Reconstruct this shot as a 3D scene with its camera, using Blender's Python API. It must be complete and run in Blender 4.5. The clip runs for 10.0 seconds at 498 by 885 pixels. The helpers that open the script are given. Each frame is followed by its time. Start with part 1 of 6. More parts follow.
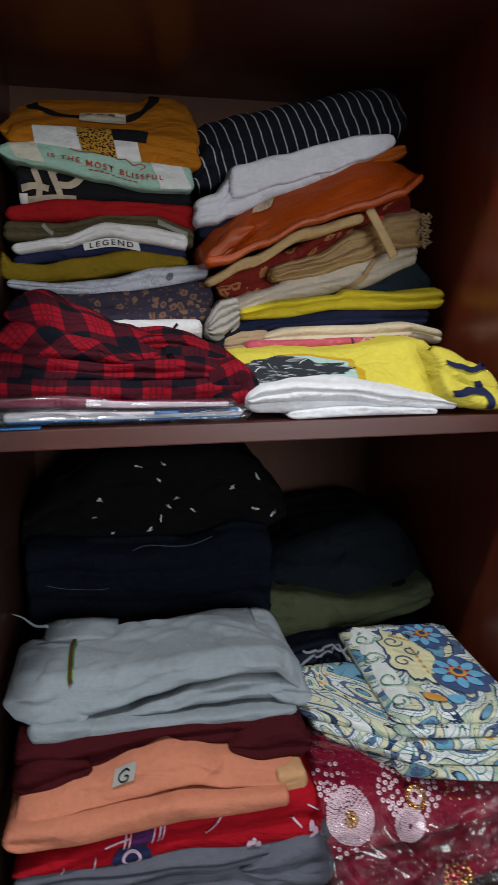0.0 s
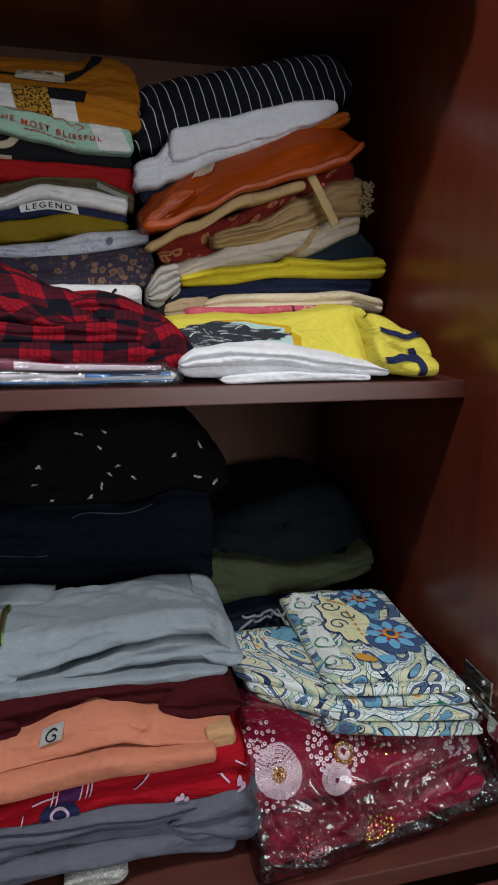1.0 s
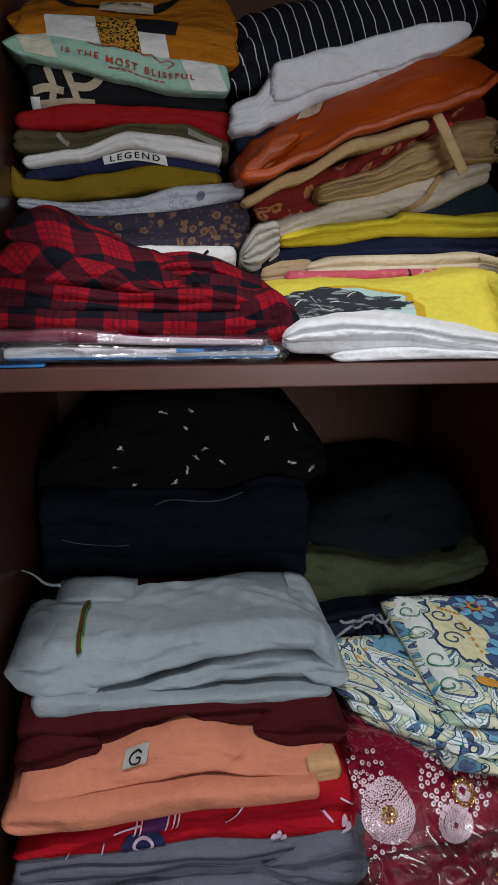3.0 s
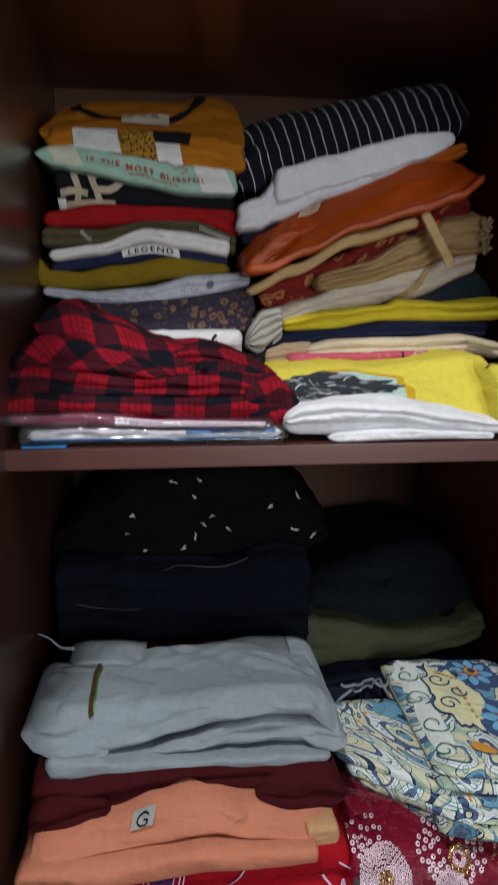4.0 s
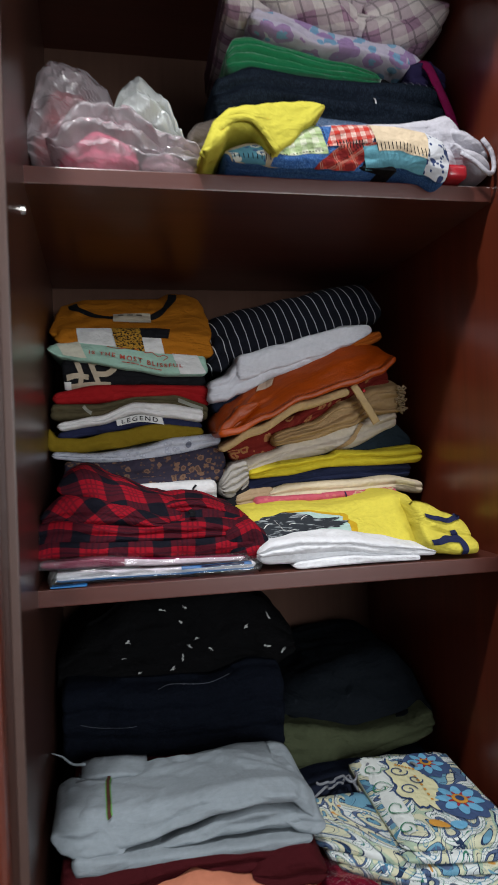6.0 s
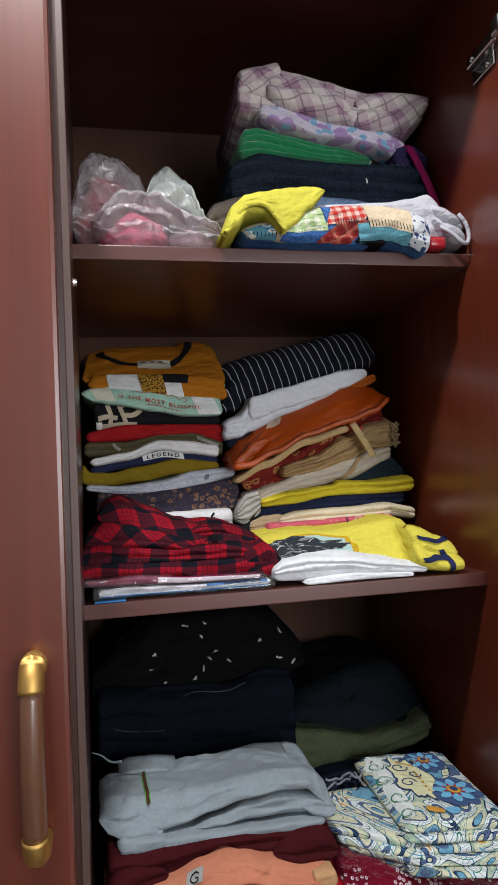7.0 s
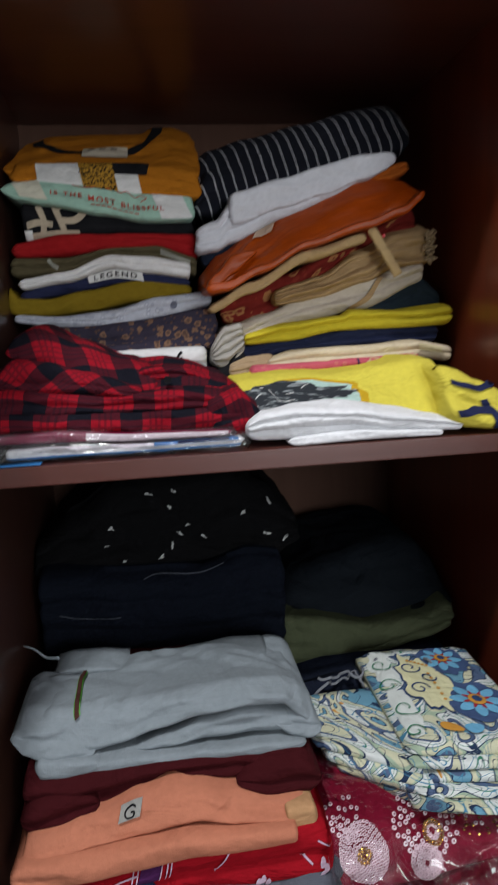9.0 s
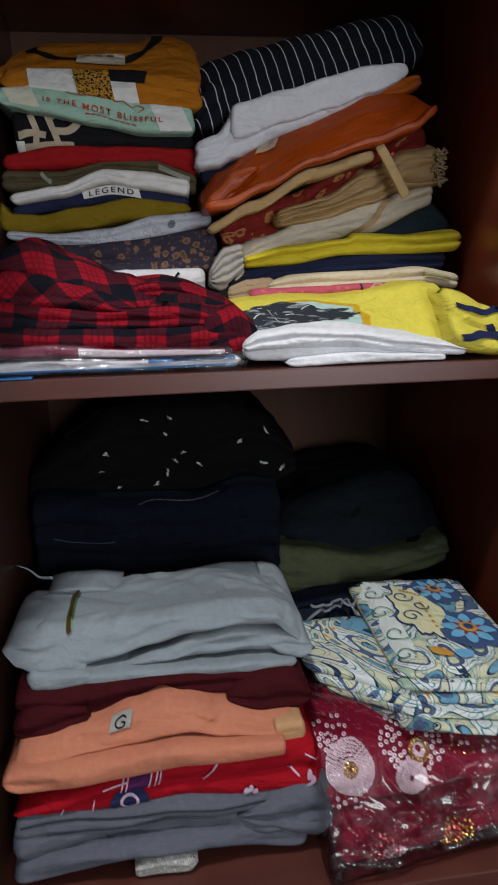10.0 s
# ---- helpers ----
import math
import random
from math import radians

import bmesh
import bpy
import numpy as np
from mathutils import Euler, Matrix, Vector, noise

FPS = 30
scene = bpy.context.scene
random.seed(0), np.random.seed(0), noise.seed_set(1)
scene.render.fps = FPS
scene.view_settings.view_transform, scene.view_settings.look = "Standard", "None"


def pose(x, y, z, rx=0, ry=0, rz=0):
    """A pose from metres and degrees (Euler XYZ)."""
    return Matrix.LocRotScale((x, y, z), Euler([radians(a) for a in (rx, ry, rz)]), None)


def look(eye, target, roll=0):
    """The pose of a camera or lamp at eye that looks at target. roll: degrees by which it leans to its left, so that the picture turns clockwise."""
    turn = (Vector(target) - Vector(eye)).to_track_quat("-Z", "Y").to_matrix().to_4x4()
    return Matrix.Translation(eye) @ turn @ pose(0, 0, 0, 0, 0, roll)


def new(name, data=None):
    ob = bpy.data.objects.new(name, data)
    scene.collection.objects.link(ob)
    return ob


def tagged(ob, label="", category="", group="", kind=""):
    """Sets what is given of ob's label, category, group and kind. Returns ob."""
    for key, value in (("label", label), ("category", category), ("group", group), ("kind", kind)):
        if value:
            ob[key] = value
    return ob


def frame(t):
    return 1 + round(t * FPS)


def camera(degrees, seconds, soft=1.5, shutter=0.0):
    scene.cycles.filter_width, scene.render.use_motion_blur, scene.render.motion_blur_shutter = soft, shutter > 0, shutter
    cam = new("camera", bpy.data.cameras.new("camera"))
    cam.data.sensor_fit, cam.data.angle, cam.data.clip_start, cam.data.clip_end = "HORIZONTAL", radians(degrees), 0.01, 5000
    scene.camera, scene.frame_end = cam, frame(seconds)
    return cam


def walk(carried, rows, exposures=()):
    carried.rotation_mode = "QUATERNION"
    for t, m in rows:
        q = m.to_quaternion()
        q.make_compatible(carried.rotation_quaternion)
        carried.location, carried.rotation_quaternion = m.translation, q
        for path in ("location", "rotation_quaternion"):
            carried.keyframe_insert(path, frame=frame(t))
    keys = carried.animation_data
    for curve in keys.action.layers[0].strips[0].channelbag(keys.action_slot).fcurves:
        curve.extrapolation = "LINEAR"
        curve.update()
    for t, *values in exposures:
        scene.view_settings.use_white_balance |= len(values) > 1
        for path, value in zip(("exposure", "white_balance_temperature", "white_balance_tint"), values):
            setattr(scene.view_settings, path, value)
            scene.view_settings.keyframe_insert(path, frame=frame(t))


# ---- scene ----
cam = camera(42.8, 10.0, 1.15, 0.5)
PATH = [
    (0, (0.1, -0.563, 1.291), (0.474, 1.366, 0.917), -0.3),
    (0.5, (0.119, -0.58, 1.286), (0.553, 1.337, 0.915), 0.7),
    (1, (0.135, -0.575, 1.277), (0.592, 1.323, 0.842), 0.4),
    (1.2, (0.139, -0.567, 1.275), (0.571, 1.332, 0.823), 0.7),
    (1.5, (0.144, -0.546, 1.27), (0.534, 1.354, 0.785), 1.7),
    (2, (0.133, -0.505, 1.27), (0.41, 1.399, 0.727), 1.4),
    (3.5, (0.118, -0.486, 1.282), (0.36, 1.435, 0.78), 0.1),
    (4, (0.119, -0.524, 1.305), (0.336, 1.428, 0.925), 0.2),
    (4.5, (0.132, -0.566, 1.325), (0.318, 1.41, 1.074), -1.2),
    (5, (0.139, -0.58, 1.328), (0.322, 1.4, 1.12), -1.5),
    (5.5, (0.132, -0.614, 1.339), (0.401, 1.367, 1.292), -1.5),
    (6, (0.07, -0.674, 1.343), (0.452, 1.29, 1.343), -2.0),
    (7.3, (0.025, -0.787, 1.348), (0.428, 1.169, 1.452), -2.8),
    (7.5, (0.042, -0.775, 1.335), (0.438, 1.185, 1.382), -3.2),
    (8, (0.062, -0.714, 1.329), (0.489, 1.239, 1.261), -2.9),
    (8.5, (0.104, -0.633, 1.322), (0.513, 1.317, 1.14), -3.1),
    (9, (0.134, -0.563, 1.304), (0.397, 1.391, 0.971), -2.7),
    (9.5, (0.151, -0.547, 1.286), (0.308, 1.399, 0.852), -3.0),
    (10, (0.139, -0.557, 1.273), (0.387, 1.369, 0.794), -1.6),
]
walk(cam, [(t, look(eye, target, roll)) for t, eye, target, roll in PATH],
     exposures=[(0, -0.18), (0.8, -0.26), (2.2, -0.30), (4.0, -0.18), (6.0, -0.06), (7.5, 0.08), (8.5, -0.04), (10.0, -0.28)])

# ---- world and lights ----
world = bpy.data.worlds.new("world")
scene.world = world
world.use_nodes = True
world.node_tree.nodes["Background"].inputs[0].default_value = (0.05, 0.05, 0.06, 1)
world.node_tree.nodes["Background"].inputs[1].default_value = 0.3


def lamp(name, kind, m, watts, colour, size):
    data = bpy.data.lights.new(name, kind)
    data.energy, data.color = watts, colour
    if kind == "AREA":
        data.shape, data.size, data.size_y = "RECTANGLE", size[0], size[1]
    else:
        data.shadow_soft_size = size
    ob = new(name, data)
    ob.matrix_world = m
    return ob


# the ceiling lamp above the walker; the pale walls and ceiling throw its light back
lamp("bulb_light", "POINT", pose(-0.10, -0.50, 2.42), 52, (0.97, 0.98, 1.0), 0.04)
# soft frontal fill added to brighten the recessed shelves; no source is known there
lamp("fill_light", "AREA", pose(1.05, -3.02, 1.55, 90, 0, 0), 44, (0.93, 0.97, 1.0), (1.0, 1.1))

# ---- materials ----
MATS = {}


class Nodes:
    """Short way to wire a node material."""

    def __init__(self, name):
        self.mat = bpy.data.materials.new(name)
        self.mat.use_nodes = True
        self.tree = self.mat.node_tree
        self.bsdf = self.tree.nodes["Principled BSDF"]

    def add(self, kind, **props):
        n = self.tree.nodes.new(kind)
        for k, v in props.items():
            n.inputs[k].default_value = v
        return n

    def link(self, a, b):
        self.tree.links.new(a, b)

    def uv(self, sx=1.0, sy=1.0, rot=0.0):
        c = self.tree.nodes.new("ShaderNodeTexCoord")
        m = self.tree.nodes.new("ShaderNodeMapping")
        m.inputs["Scale"].default_value = (sx, sy, 1)
        m.inputs["Rotation"].default_value = (0, 0, rot)
        self.link(c.outputs["UV"], m.inputs["Vector"])
        return m.outputs[0]

    def obj(self, scale=(1, 1, 1)):
        c = self.tree.nodes.new("ShaderNodeTexCoord")
        m = self.tree.nodes.new("ShaderNodeMapping")
        m.inputs["Scale"].default_value = scale
        self.link(c.outputs["Object"], m.inputs["Vector"])
        return m.outputs[0]

    def noise(self, vec, scale, detail=3.0, distortion=0.0):
        n = self.add("ShaderNodeTexNoise", Scale=scale, Detail=detail, Distortion=distortion)
        self.link(vec, n.inputs["Vector"])
        return n.outputs["Fac"]

    def voronoi(self, vec, scale, feature="F1", out="Distance"):
        n = self.add("ShaderNodeTexVoronoi", Scale=scale)
        n.feature = feature
        self.link(vec, n.inputs["Vector"])
        return n.outputs[out]

    def ramp(self, fac, stops, hard=False):
        n = self.tree.nodes.new("ShaderNodeValToRGB")
        n.color_ramp.interpolation = "CONSTANT" if hard else "LINEAR"
        els = n.color_ramp.elements
        while len(els) < len(stops):
            els.new(0.5)
        for e, (p, c) in zip(els, stops):
            e.position = p
            e.color = (*c, 1) if len(c) == 3 else c
        self.link(fac, n.inputs[0])
        return n.outputs[0]

    def mix(self, fac, a, b, mode="MIX"):
        n = self.tree.nodes.new("ShaderNodeMix")
        n.data_type, n.blend_type = "RGBA", mode
        for sock, v in ((n.inputs[0], fac), (n.inputs[6], a), (n.inputs[7], b)):
            if isinstance(v, (int, float)):
                sock.default_value = v
            elif isinstance(v, tuple):
                sock.default_value = (*v, 1)
            else:
                self.link(v, sock)
        return n.outputs[2]

    def math(self, op, a, b=0.0):
        n = self.tree.nodes.new("ShaderNodeMath")
        n.operation = op
        for sock, v in zip(n.inputs, (a, b)):
            if isinstance(v, (int, float)):
                sock.default_value = v
            else:
                self.link(v, sock)
        return n.outputs[0]

    def split(self, vec):
        n = self.tree.nodes.new("ShaderNodeSeparateXYZ")
        self.link(vec, n.inputs[0])
        return n.outputs

    def bump(self, height, strength, distance, before=None):
        n = self.add("ShaderNodeBump", Strength=strength, Distance=distance)
        self.link(height, n.inputs["Height"])
        if before is not None:
            self.link(before, n.inputs["Normal"])
        return n.outputs[0]

    def set(self, **kw):
        for k, v in kw.items():
            sock = self.bsdf.inputs[k.replace("_", " ")]
            if isinstance(v, tuple):
                sock.default_value = (*v, 1) if len(v) == 3 else v
            elif isinstance(v, (int, float)):
                sock.default_value = v
            else:
                self.link(v, sock)
        return self


def finish_cloth(n, colour, rough=0.88, crease=0.6, weave=900.0, sheen=0.0, fade=0.16, spec=0.06):
    """Cloth: faded patches, weave and creases over a colour socket or a plain colour."""
    big = n.noise(n.obj((1, 1, 1)), 9.0, 4.0)
    fine = n.noise(n.uv(1, 1), 160.0, 2.0)
    tone = n.math("MULTIPLY_ADD", big, fade * 2)
    tone.node.inputs[2].default_value = 1.0 - fade
    tone2 = n.math("MULTIPLY_ADD", fine, 0.24)
    tone2.node.inputs[2].default_value = 0.88
    both = n.math("MULTIPLY", tone, tone2)
    comb = n.tree.nodes.new("ShaderNodeCombineXYZ")
    for k in range(3):
        n.link(both, comb.inputs[k])
    col = n.mix(1.0, colour, comb.outputs[0], "MULTIPLY")
    fold = n.noise(n.obj((18, 10, 34)), 1.0, 3.0, 1.2)
    thread = n.noise(n.uv(1, 0.6), weave, 1.0)
    b = n.bump(fold, crease, 0.012)
    b = n.bump(n.noise(n.obj((70, 45, 110)), 1.0, 3.0, 0.8), crease * 0.65, 0.004, b)
    ridge = n.math("ABSOLUTE", n.math("SUBTRACT", n.noise(n.obj((15, 12, 22)), 1.0, 1.0, 0.7), 0.5))
    patchy = n.math("MULTIPLY", ridge, n.noise(n.obj((9, 9, 14)), 1.0, 1.0))
    b = n.bump(patchy, crease, 0.018, b)
    b = n.bump(thread, 0.35, 0.0008, b)
    n.set(Base_Color=col, Roughness=rough, Normal=b, Sheen_Weight=sheen, Sheen_Roughness=0.5, Specular_IOR_Level=spec)
    return n.mat


def cloth(name, colour, **kw):
    if name not in MATS:
        MATS[name] = finish_cloth(Nodes(name), colour, **kw)
    return MATS[name]


def marl(name, colour, light, sx=60, sy=700):
    """Streaky jersey of two yarns."""
    if name not in MATS:
        n = Nodes(name)
        f = n.noise(n.uv(sx, sy), 1.0, 2.0)
        MATS[name] = finish_cloth(n, n.mix(f, colour, light), crease=0.38)
    return MATS[name]


def bands(n, coord, period, lo, hi, shift=0.0):
    """1 where the coordinate, wrapped to a period, lies between lo and hi."""
    w = n.math("FRACT", n.math("MULTIPLY_ADD", coord, 1.0 / period))
    w.node.inputs[0].links[0].from_node.inputs[2].default_value = shift
    a = n.math("GREATER_THAN", w, lo)
    return n.math("MULTIPLY", a, n.math("LESS_THAN", w, hi))


def plaid(name, ground, bar, line, period, rot=0.0, wide=0.42, thin=None, warp=0.004):
    """Woven check: wide bars both ways, a fine line beside each."""
    if name not in MATS:
        n = Nodes(name)
        uv = n.uv(1, 1, rot)
        add = n.tree.nodes.new("ShaderNodeVectorMath")
        nz = n.add("ShaderNodeTexNoise", Scale=14.0)
        n.link(uv, nz.inputs["Vector"])
        mul = n.tree.nodes.new("ShaderNodeVectorMath")
        mul.operation = "SCALE"
        mul.inputs["Scale"].default_value = warp * 2
        n.link(nz.outputs["Color"], mul.inputs[0])
        n.link(uv, add.inputs[0])
        n.link(mul.outputs[0], add.inputs[1])
        x, y, _ = n.split(add.outputs[0])
        bx, by = bands(n, x, period, 0.0, wide), bands(n, y, period * 0.9, 0.0, wide)
        half = n.math("MULTIPLY", n.math("ADD", bx, by), 0.5)
        col = n.ramp(half, [(0.0, ground), (0.4, tuple((g * 0.26 + b * 0.74) for g, b in zip(ground, bar))), (0.9, bar)], True)
        lx, ly = bands(n, x, period, 0.66, 0.72, 0.0), bands(n, y, period * 0.9, 0.66, 0.72)
        lx2, ly2 = bands(n, x, period, 0.78, 0.82), bands(n, y, period * 0.9, 0.78, 0.82)
        ln = n.math("MAXIMUM", n.math("MAXIMUM", lx, ly), n.math("MAXIMUM", lx2, ly2))
        col = n.mix(n.math("MULTIPLY", ln, 0.45), col, line)
        MATS[name] = finish_cloth(n, col, crease=0.9, fade=0.24)
    return MATS[name]


def tartan(name, ground, bar, period, rot=0.0, wide=0.40, dark=0.16, line=None, warp=0.006, pale=False):
    """Brushed flannel check: broad bars both ways, fine double lines through the ground squares."""
    if name not in MATS:
        n = Nodes(name)
        uv = n.uv(1, 1, rot)
        nz = n.add("ShaderNodeTexNoise", Scale=11.0, Detail=2.0)
        n.link(uv, nz.inputs["Vector"])
        mul, add = n.tree.nodes.new("ShaderNodeVectorMath"), n.tree.nodes.new("ShaderNodeVectorMath")
        mul.operation = "SCALE"
        mul.inputs["Scale"].default_value = warp * 2
        n.link(nz.outputs["Color"], mul.inputs[0])
        n.link(uv, add.inputs[0])
        n.link(mul.outputs[0], add.inputs[1])
        x, y, _ = n.split(add.outputs[0])
        py = period * 0.86
        half = n.math("MULTIPLY", n.math("ADD", bands(n, x, period, 0.0, wide), bands(n, y, py, 0.0, wide)), 0.5)
        mid = tuple(g * dark + b * (1 - dark) for g, b in zip(ground, bar))
        col = n.ramp(half, [(0.0, ground), (0.4, mid), (0.9, bar)], True)
        fine = None
        for lo in ((0.12, wide + 0.24) if pale else (wide + 0.13, wide + 0.24, wide + 0.35)):
            both = n.math("MAXIMUM", bands(n, x, period, lo, lo + 0.045), bands(n, y, py, lo, lo + 0.045))
            fine = both if fine is None else n.math("MAXIMUM", fine, both)
        col = n.mix(n.math("MULTIPLY", fine, 0.45), col, line or bar)
        MATS[name] = finish_cloth(n, col, crease=0.7, fade=0.2)
    return MATS[name]


def stripes(name, ground, line, period, width, rot=0.0):
    if name not in MATS:
        n = Nodes(name)
        x, y, _ = n.split(n.uv(1, 1, rot))
        wave = n.math("MULTIPLY", n.noise(n.uv(1, 1), 18.0, 1.0), 0.006)
        b = bands(n, n.math("ADD", x, wave), period, 0.0, width)
        MATS[name] = finish_cloth(n, n.mix(b, ground, line), crease=0.5)
    return MATS[name]


def sprigs(name, ground, a, b, scale, size=0.3, second=0.5):
    """Scattered two-tone flowers on a ground."""
    if name not in MATS:
        n = Nodes(name)
        uv = n.uv(1, 1.0)
        wob = n.noise(uv, scale * 2.2, 2.0)
        d = n.math("ADD", n.voronoi(uv, scale), n.math("MULTIPLY", n.math("SUBTRACT", wob, 0.5), 0.5))
        leaf = n.voronoi(uv, scale * 1.7)
        col = n.mix(n.math("LESS_THAN", leaf, size * 0.75), ground, b)
        inner = n.mix(n.math("LESS_THAN", d, size * second), a, b)
        col = n.mix(n.math("LESS_THAN", d, size), col, inner)
        MATS[name] = finish_cloth(n, col, crease=0.55)
    return MATS[name]


def streaks(name, dark, light):
    """Dark printed ground with broken pale brush marks."""
    if name not in MATS:
        n = Nodes(name)
        f = n.noise(n.uv(45, 160, 0.5), 1.0, 4.0, 1.4)
        MATS[name] = finish_cloth(n, n.ramp(f, [(0.0, dark), (0.56, dark), (0.66, light)]), crease=0.5)
    return MATS[name]


def scrolls(name):
    """Cream cotton printed with teal, navy and green scrollwork."""
    if name not in MATS:
        n = Nodes(name)
        uv = n.uv(1, 1)
        cream, white, navy, teal, green = (0.58, 0.58, 0.41), (0.64, 0.68, 0.66), (0.022, 0.040, 0.085), (0.14, 0.31, 0.42), (0.04, 0.19, 0.12)
        slate, leaf = (0.085, 0.125, 0.22), (0.36, 0.46, 0.34)
        curl = n.noise(uv, 15.0, 0.0, 2.0)
        col = n.ramp(curl, [(0.0, teal), (0.27, navy), (0.284, cream), (0.385, navy), (0.397, slate), (0.440, navy), (0.450, white), (0.512, green), (0.524, white), (0.585, navy), (0.596, leaf), (0.622, cream), (0.695, navy), (0.710, teal), (0.760, slate)], True)
        vine = n.noise(uv, 27.0, 0.0, 2.4)
        col = n.mix(n.math("LESS_THAN", n.math("ABSOLUTE", n.math("SUBTRACT", vine, 0.56)), 0.010), col, navy)
        col = n.mix(n.math("LESS_THAN", n.math("ABSOLUTE", n.math("SUBTRACT", vine, 0.40)), 0.011), col, (0.07, 0.22, 0.34))
        col = n.mix(n.math("LESS_THAN", vine, 0.24), col, teal)
        col = n.mix(n.math("GREATER_THAN", vine, 0.84), col, (0.56, 0.28, 0.06))
        MATS[name] = finish_cloth(n, col, crease=0.4, fade=0.08)
    return MATS[name]


def wood(name, colour, dark, rough=0.34, along=2, coat=0.3):
    """Lacquered mahogany veneer, grain along one axis."""
    if name not in MATS:
        n = Nodes(name)
        sc = [26.0, 26.0, 26.0]
        sc[along] = 1.1
        g = n.noise(n.obj(tuple(sc)), 1.0, 5.0, 0.6)
        sc2 = [120.0, 120.0, 120.0]
        sc2[along] = 3.0
        p = n.noise(n.obj(tuple(sc2)), 1.0, 3.0)
        big = n.noise(n.obj((1, 1, 1)), 2.6, 3.0)
        f = n.math("MULTIPLY_ADD", p, 0.4)
        n.link(n.math("MULTIPLY", g, 0.7), f.node.inputs[2])
        col = n.ramp(f, [(0.25, dark), (0.75, colour)])
        r = n.math("MULTIPLY_ADD", big, 0.16)
        r.node.inputs[2].default_value = rough - 0.08
        b = n.bump(p, 0.06, 0.001)
        n.set(Base_Color=col, Roughness=r, Normal=b, Coat_Weight=coat, Coat_Roughness=0.24)
        MATS[name] = n.mat
    return MATS[name]


def plain(name, colour, rough=0.5, metal=0.0, grain=40.0, var=0.12, **kw):
    """A hard surface with slight mottling."""
    if name not in MATS:
        n = Nodes(name)
        f = n.noise(n.obj(), grain, 3.0)
        lo = tuple(c * (1 - var) for c in colour)
        hi = tuple(min(1, c * (1 + var)) for c in colour)
        n.set(Base_Color=n.mix(f, lo, hi), Roughness=rough, Metallic=metal, **kw)
        n.set(Normal=n.bump(f, 0.05, 0.001))
        MATS[name] = n.mat
    return MATS[name]


def film_plastic(name, tint=(1, 1, 1), clear=0.86, rough=0.08, crinkle=1.0, size=1.0):
    """Thin crinkled polythene: mostly see-through, with a glossy skin."""
    if name not in MATS:
        n = Nodes(name)
        t = n.tree
        b = None
        for scale, lean, dist in (((11, 14, 30), 0.9, 0.006), ((26, 20, 9), 0.7, 0.005)):
            soft = n.noise(n.obj(tuple(c * size for c in scale)), 1.0, 1.5, lean)
            fold = n.math("MINIMUM", n.math("ABSOLUTE", n.math("SUBTRACT", soft, 0.5)), 0.03)
            b = n.bump(n.math("MULTIPLY", fold, 16.0), crinkle * 0.45, dist / size, b)
        milky = n.math("MULTIPLY_ADD", n.noise(n.obj(), 30.0, 3.0), 0.3)
        milky.node.inputs[2].default_value = 1.0 - clear - 0.15
        tr = t.nodes.new("ShaderNodeBsdfTransparent")
        tr.inputs[0].default_value = (*tint, 1)
        tl = t.nodes.new("ShaderNodeBsdfTranslucent")
        tl.inputs[0].default_value = (*tint, 1)
        df = t.nodes.new("ShaderNodeBsdfDiffuse")
        df.inputs[0].default_value = (*tint, 1)
        gl = t.nodes.new("ShaderNodeBsdfGlossy")
        gl.inputs["Roughness"].default_value = rough
        for s in (tl, df, gl):
            n.link(b, s.inputs["Normal"])
        milk = t.nodes.new("ShaderNodeMixShader")
        milk.inputs[0].default_value = 0.75
        n.link(tl.outputs[0], milk.inputs[1])
        n.link(df.outputs[0], milk.inputs[2])
        body = t.nodes.new("ShaderNodeMixShader")
        n.link(milky, body.inputs[0])
        n.link(tr.outputs[0], body.inputs[1])
        n.link(milk.outputs[0], body.inputs[2])
        fr = n.add("ShaderNodeFresnel", IOR=1.65)
        n.link(b, fr.inputs["Normal"])
        top = t.nodes.new("ShaderNodeMixShader")
        n.link(n.math("MULTIPLY", fr.outputs[0], 0.9), top.inputs[0])
        n.link(body.outputs[0], top.inputs[1])
        n.link(gl.outputs[0], top.inputs[2])
        n.link(top.outputs[0], t.nodes["Material Output"].inputs[0])
        MATS[name] = n.mat
    return MATS[name]


MAHOGANY = wood("mahogany_upright", (0.140, 0.025, 0.010), (0.066, 0.012, 0.005), 0.34, 2, 0.7)
# the partition's mahogany, dimmed and browner: its shade is in the colour
MAHOGANY_SHADED = wood("mahogany_shaded", (0.072, 0.028, 0.019), (0.042, 0.016, 0.011), 0.34, 2, 0.4)
MAHOGANY_X = wood("mahogany_shelf", (0.106, 0.031, 0.022), (0.060, 0.017, 0.012), 0.33, 0, 0.25)
BACKING = wood("backing_board", (0.092, 0.048, 0.034), (0.068, 0.034, 0.024), 0.7, 2, 0.0)
BACKING.node_tree.nodes["Principled BSDF"].inputs["Specular IOR Level"].default_value = 0.08
EDGE_STRIP = plain("brown_edging", (0.085, 0.048, 0.038), 0.4)
CHROME = plain("nickel", (0.62, 0.60, 0.57), 0.2, 1.0)
BRASS = plain("satin_brass", (0.60, 0.37, 0.11), 0.52, 1.0)
HANDLE_WOOD = wood("handle_wood", (0.15, 0.062, 0.030), (0.09, 0.037, 0.019), 0.30, 2, 0.45)
WHITE_PLASTIC = plain("white_plastic", (0.72, 0.72, 0.70), 0.4)
PAINT = plain("wall_paint", (0.74, 0.74, 0.76), 0.8, 0.0, 6.0)
TILE = plain("floor_tile", (0.13, 0.11, 0.10), 0.3, 0.0, 8.0)

# ---- building helpers ----


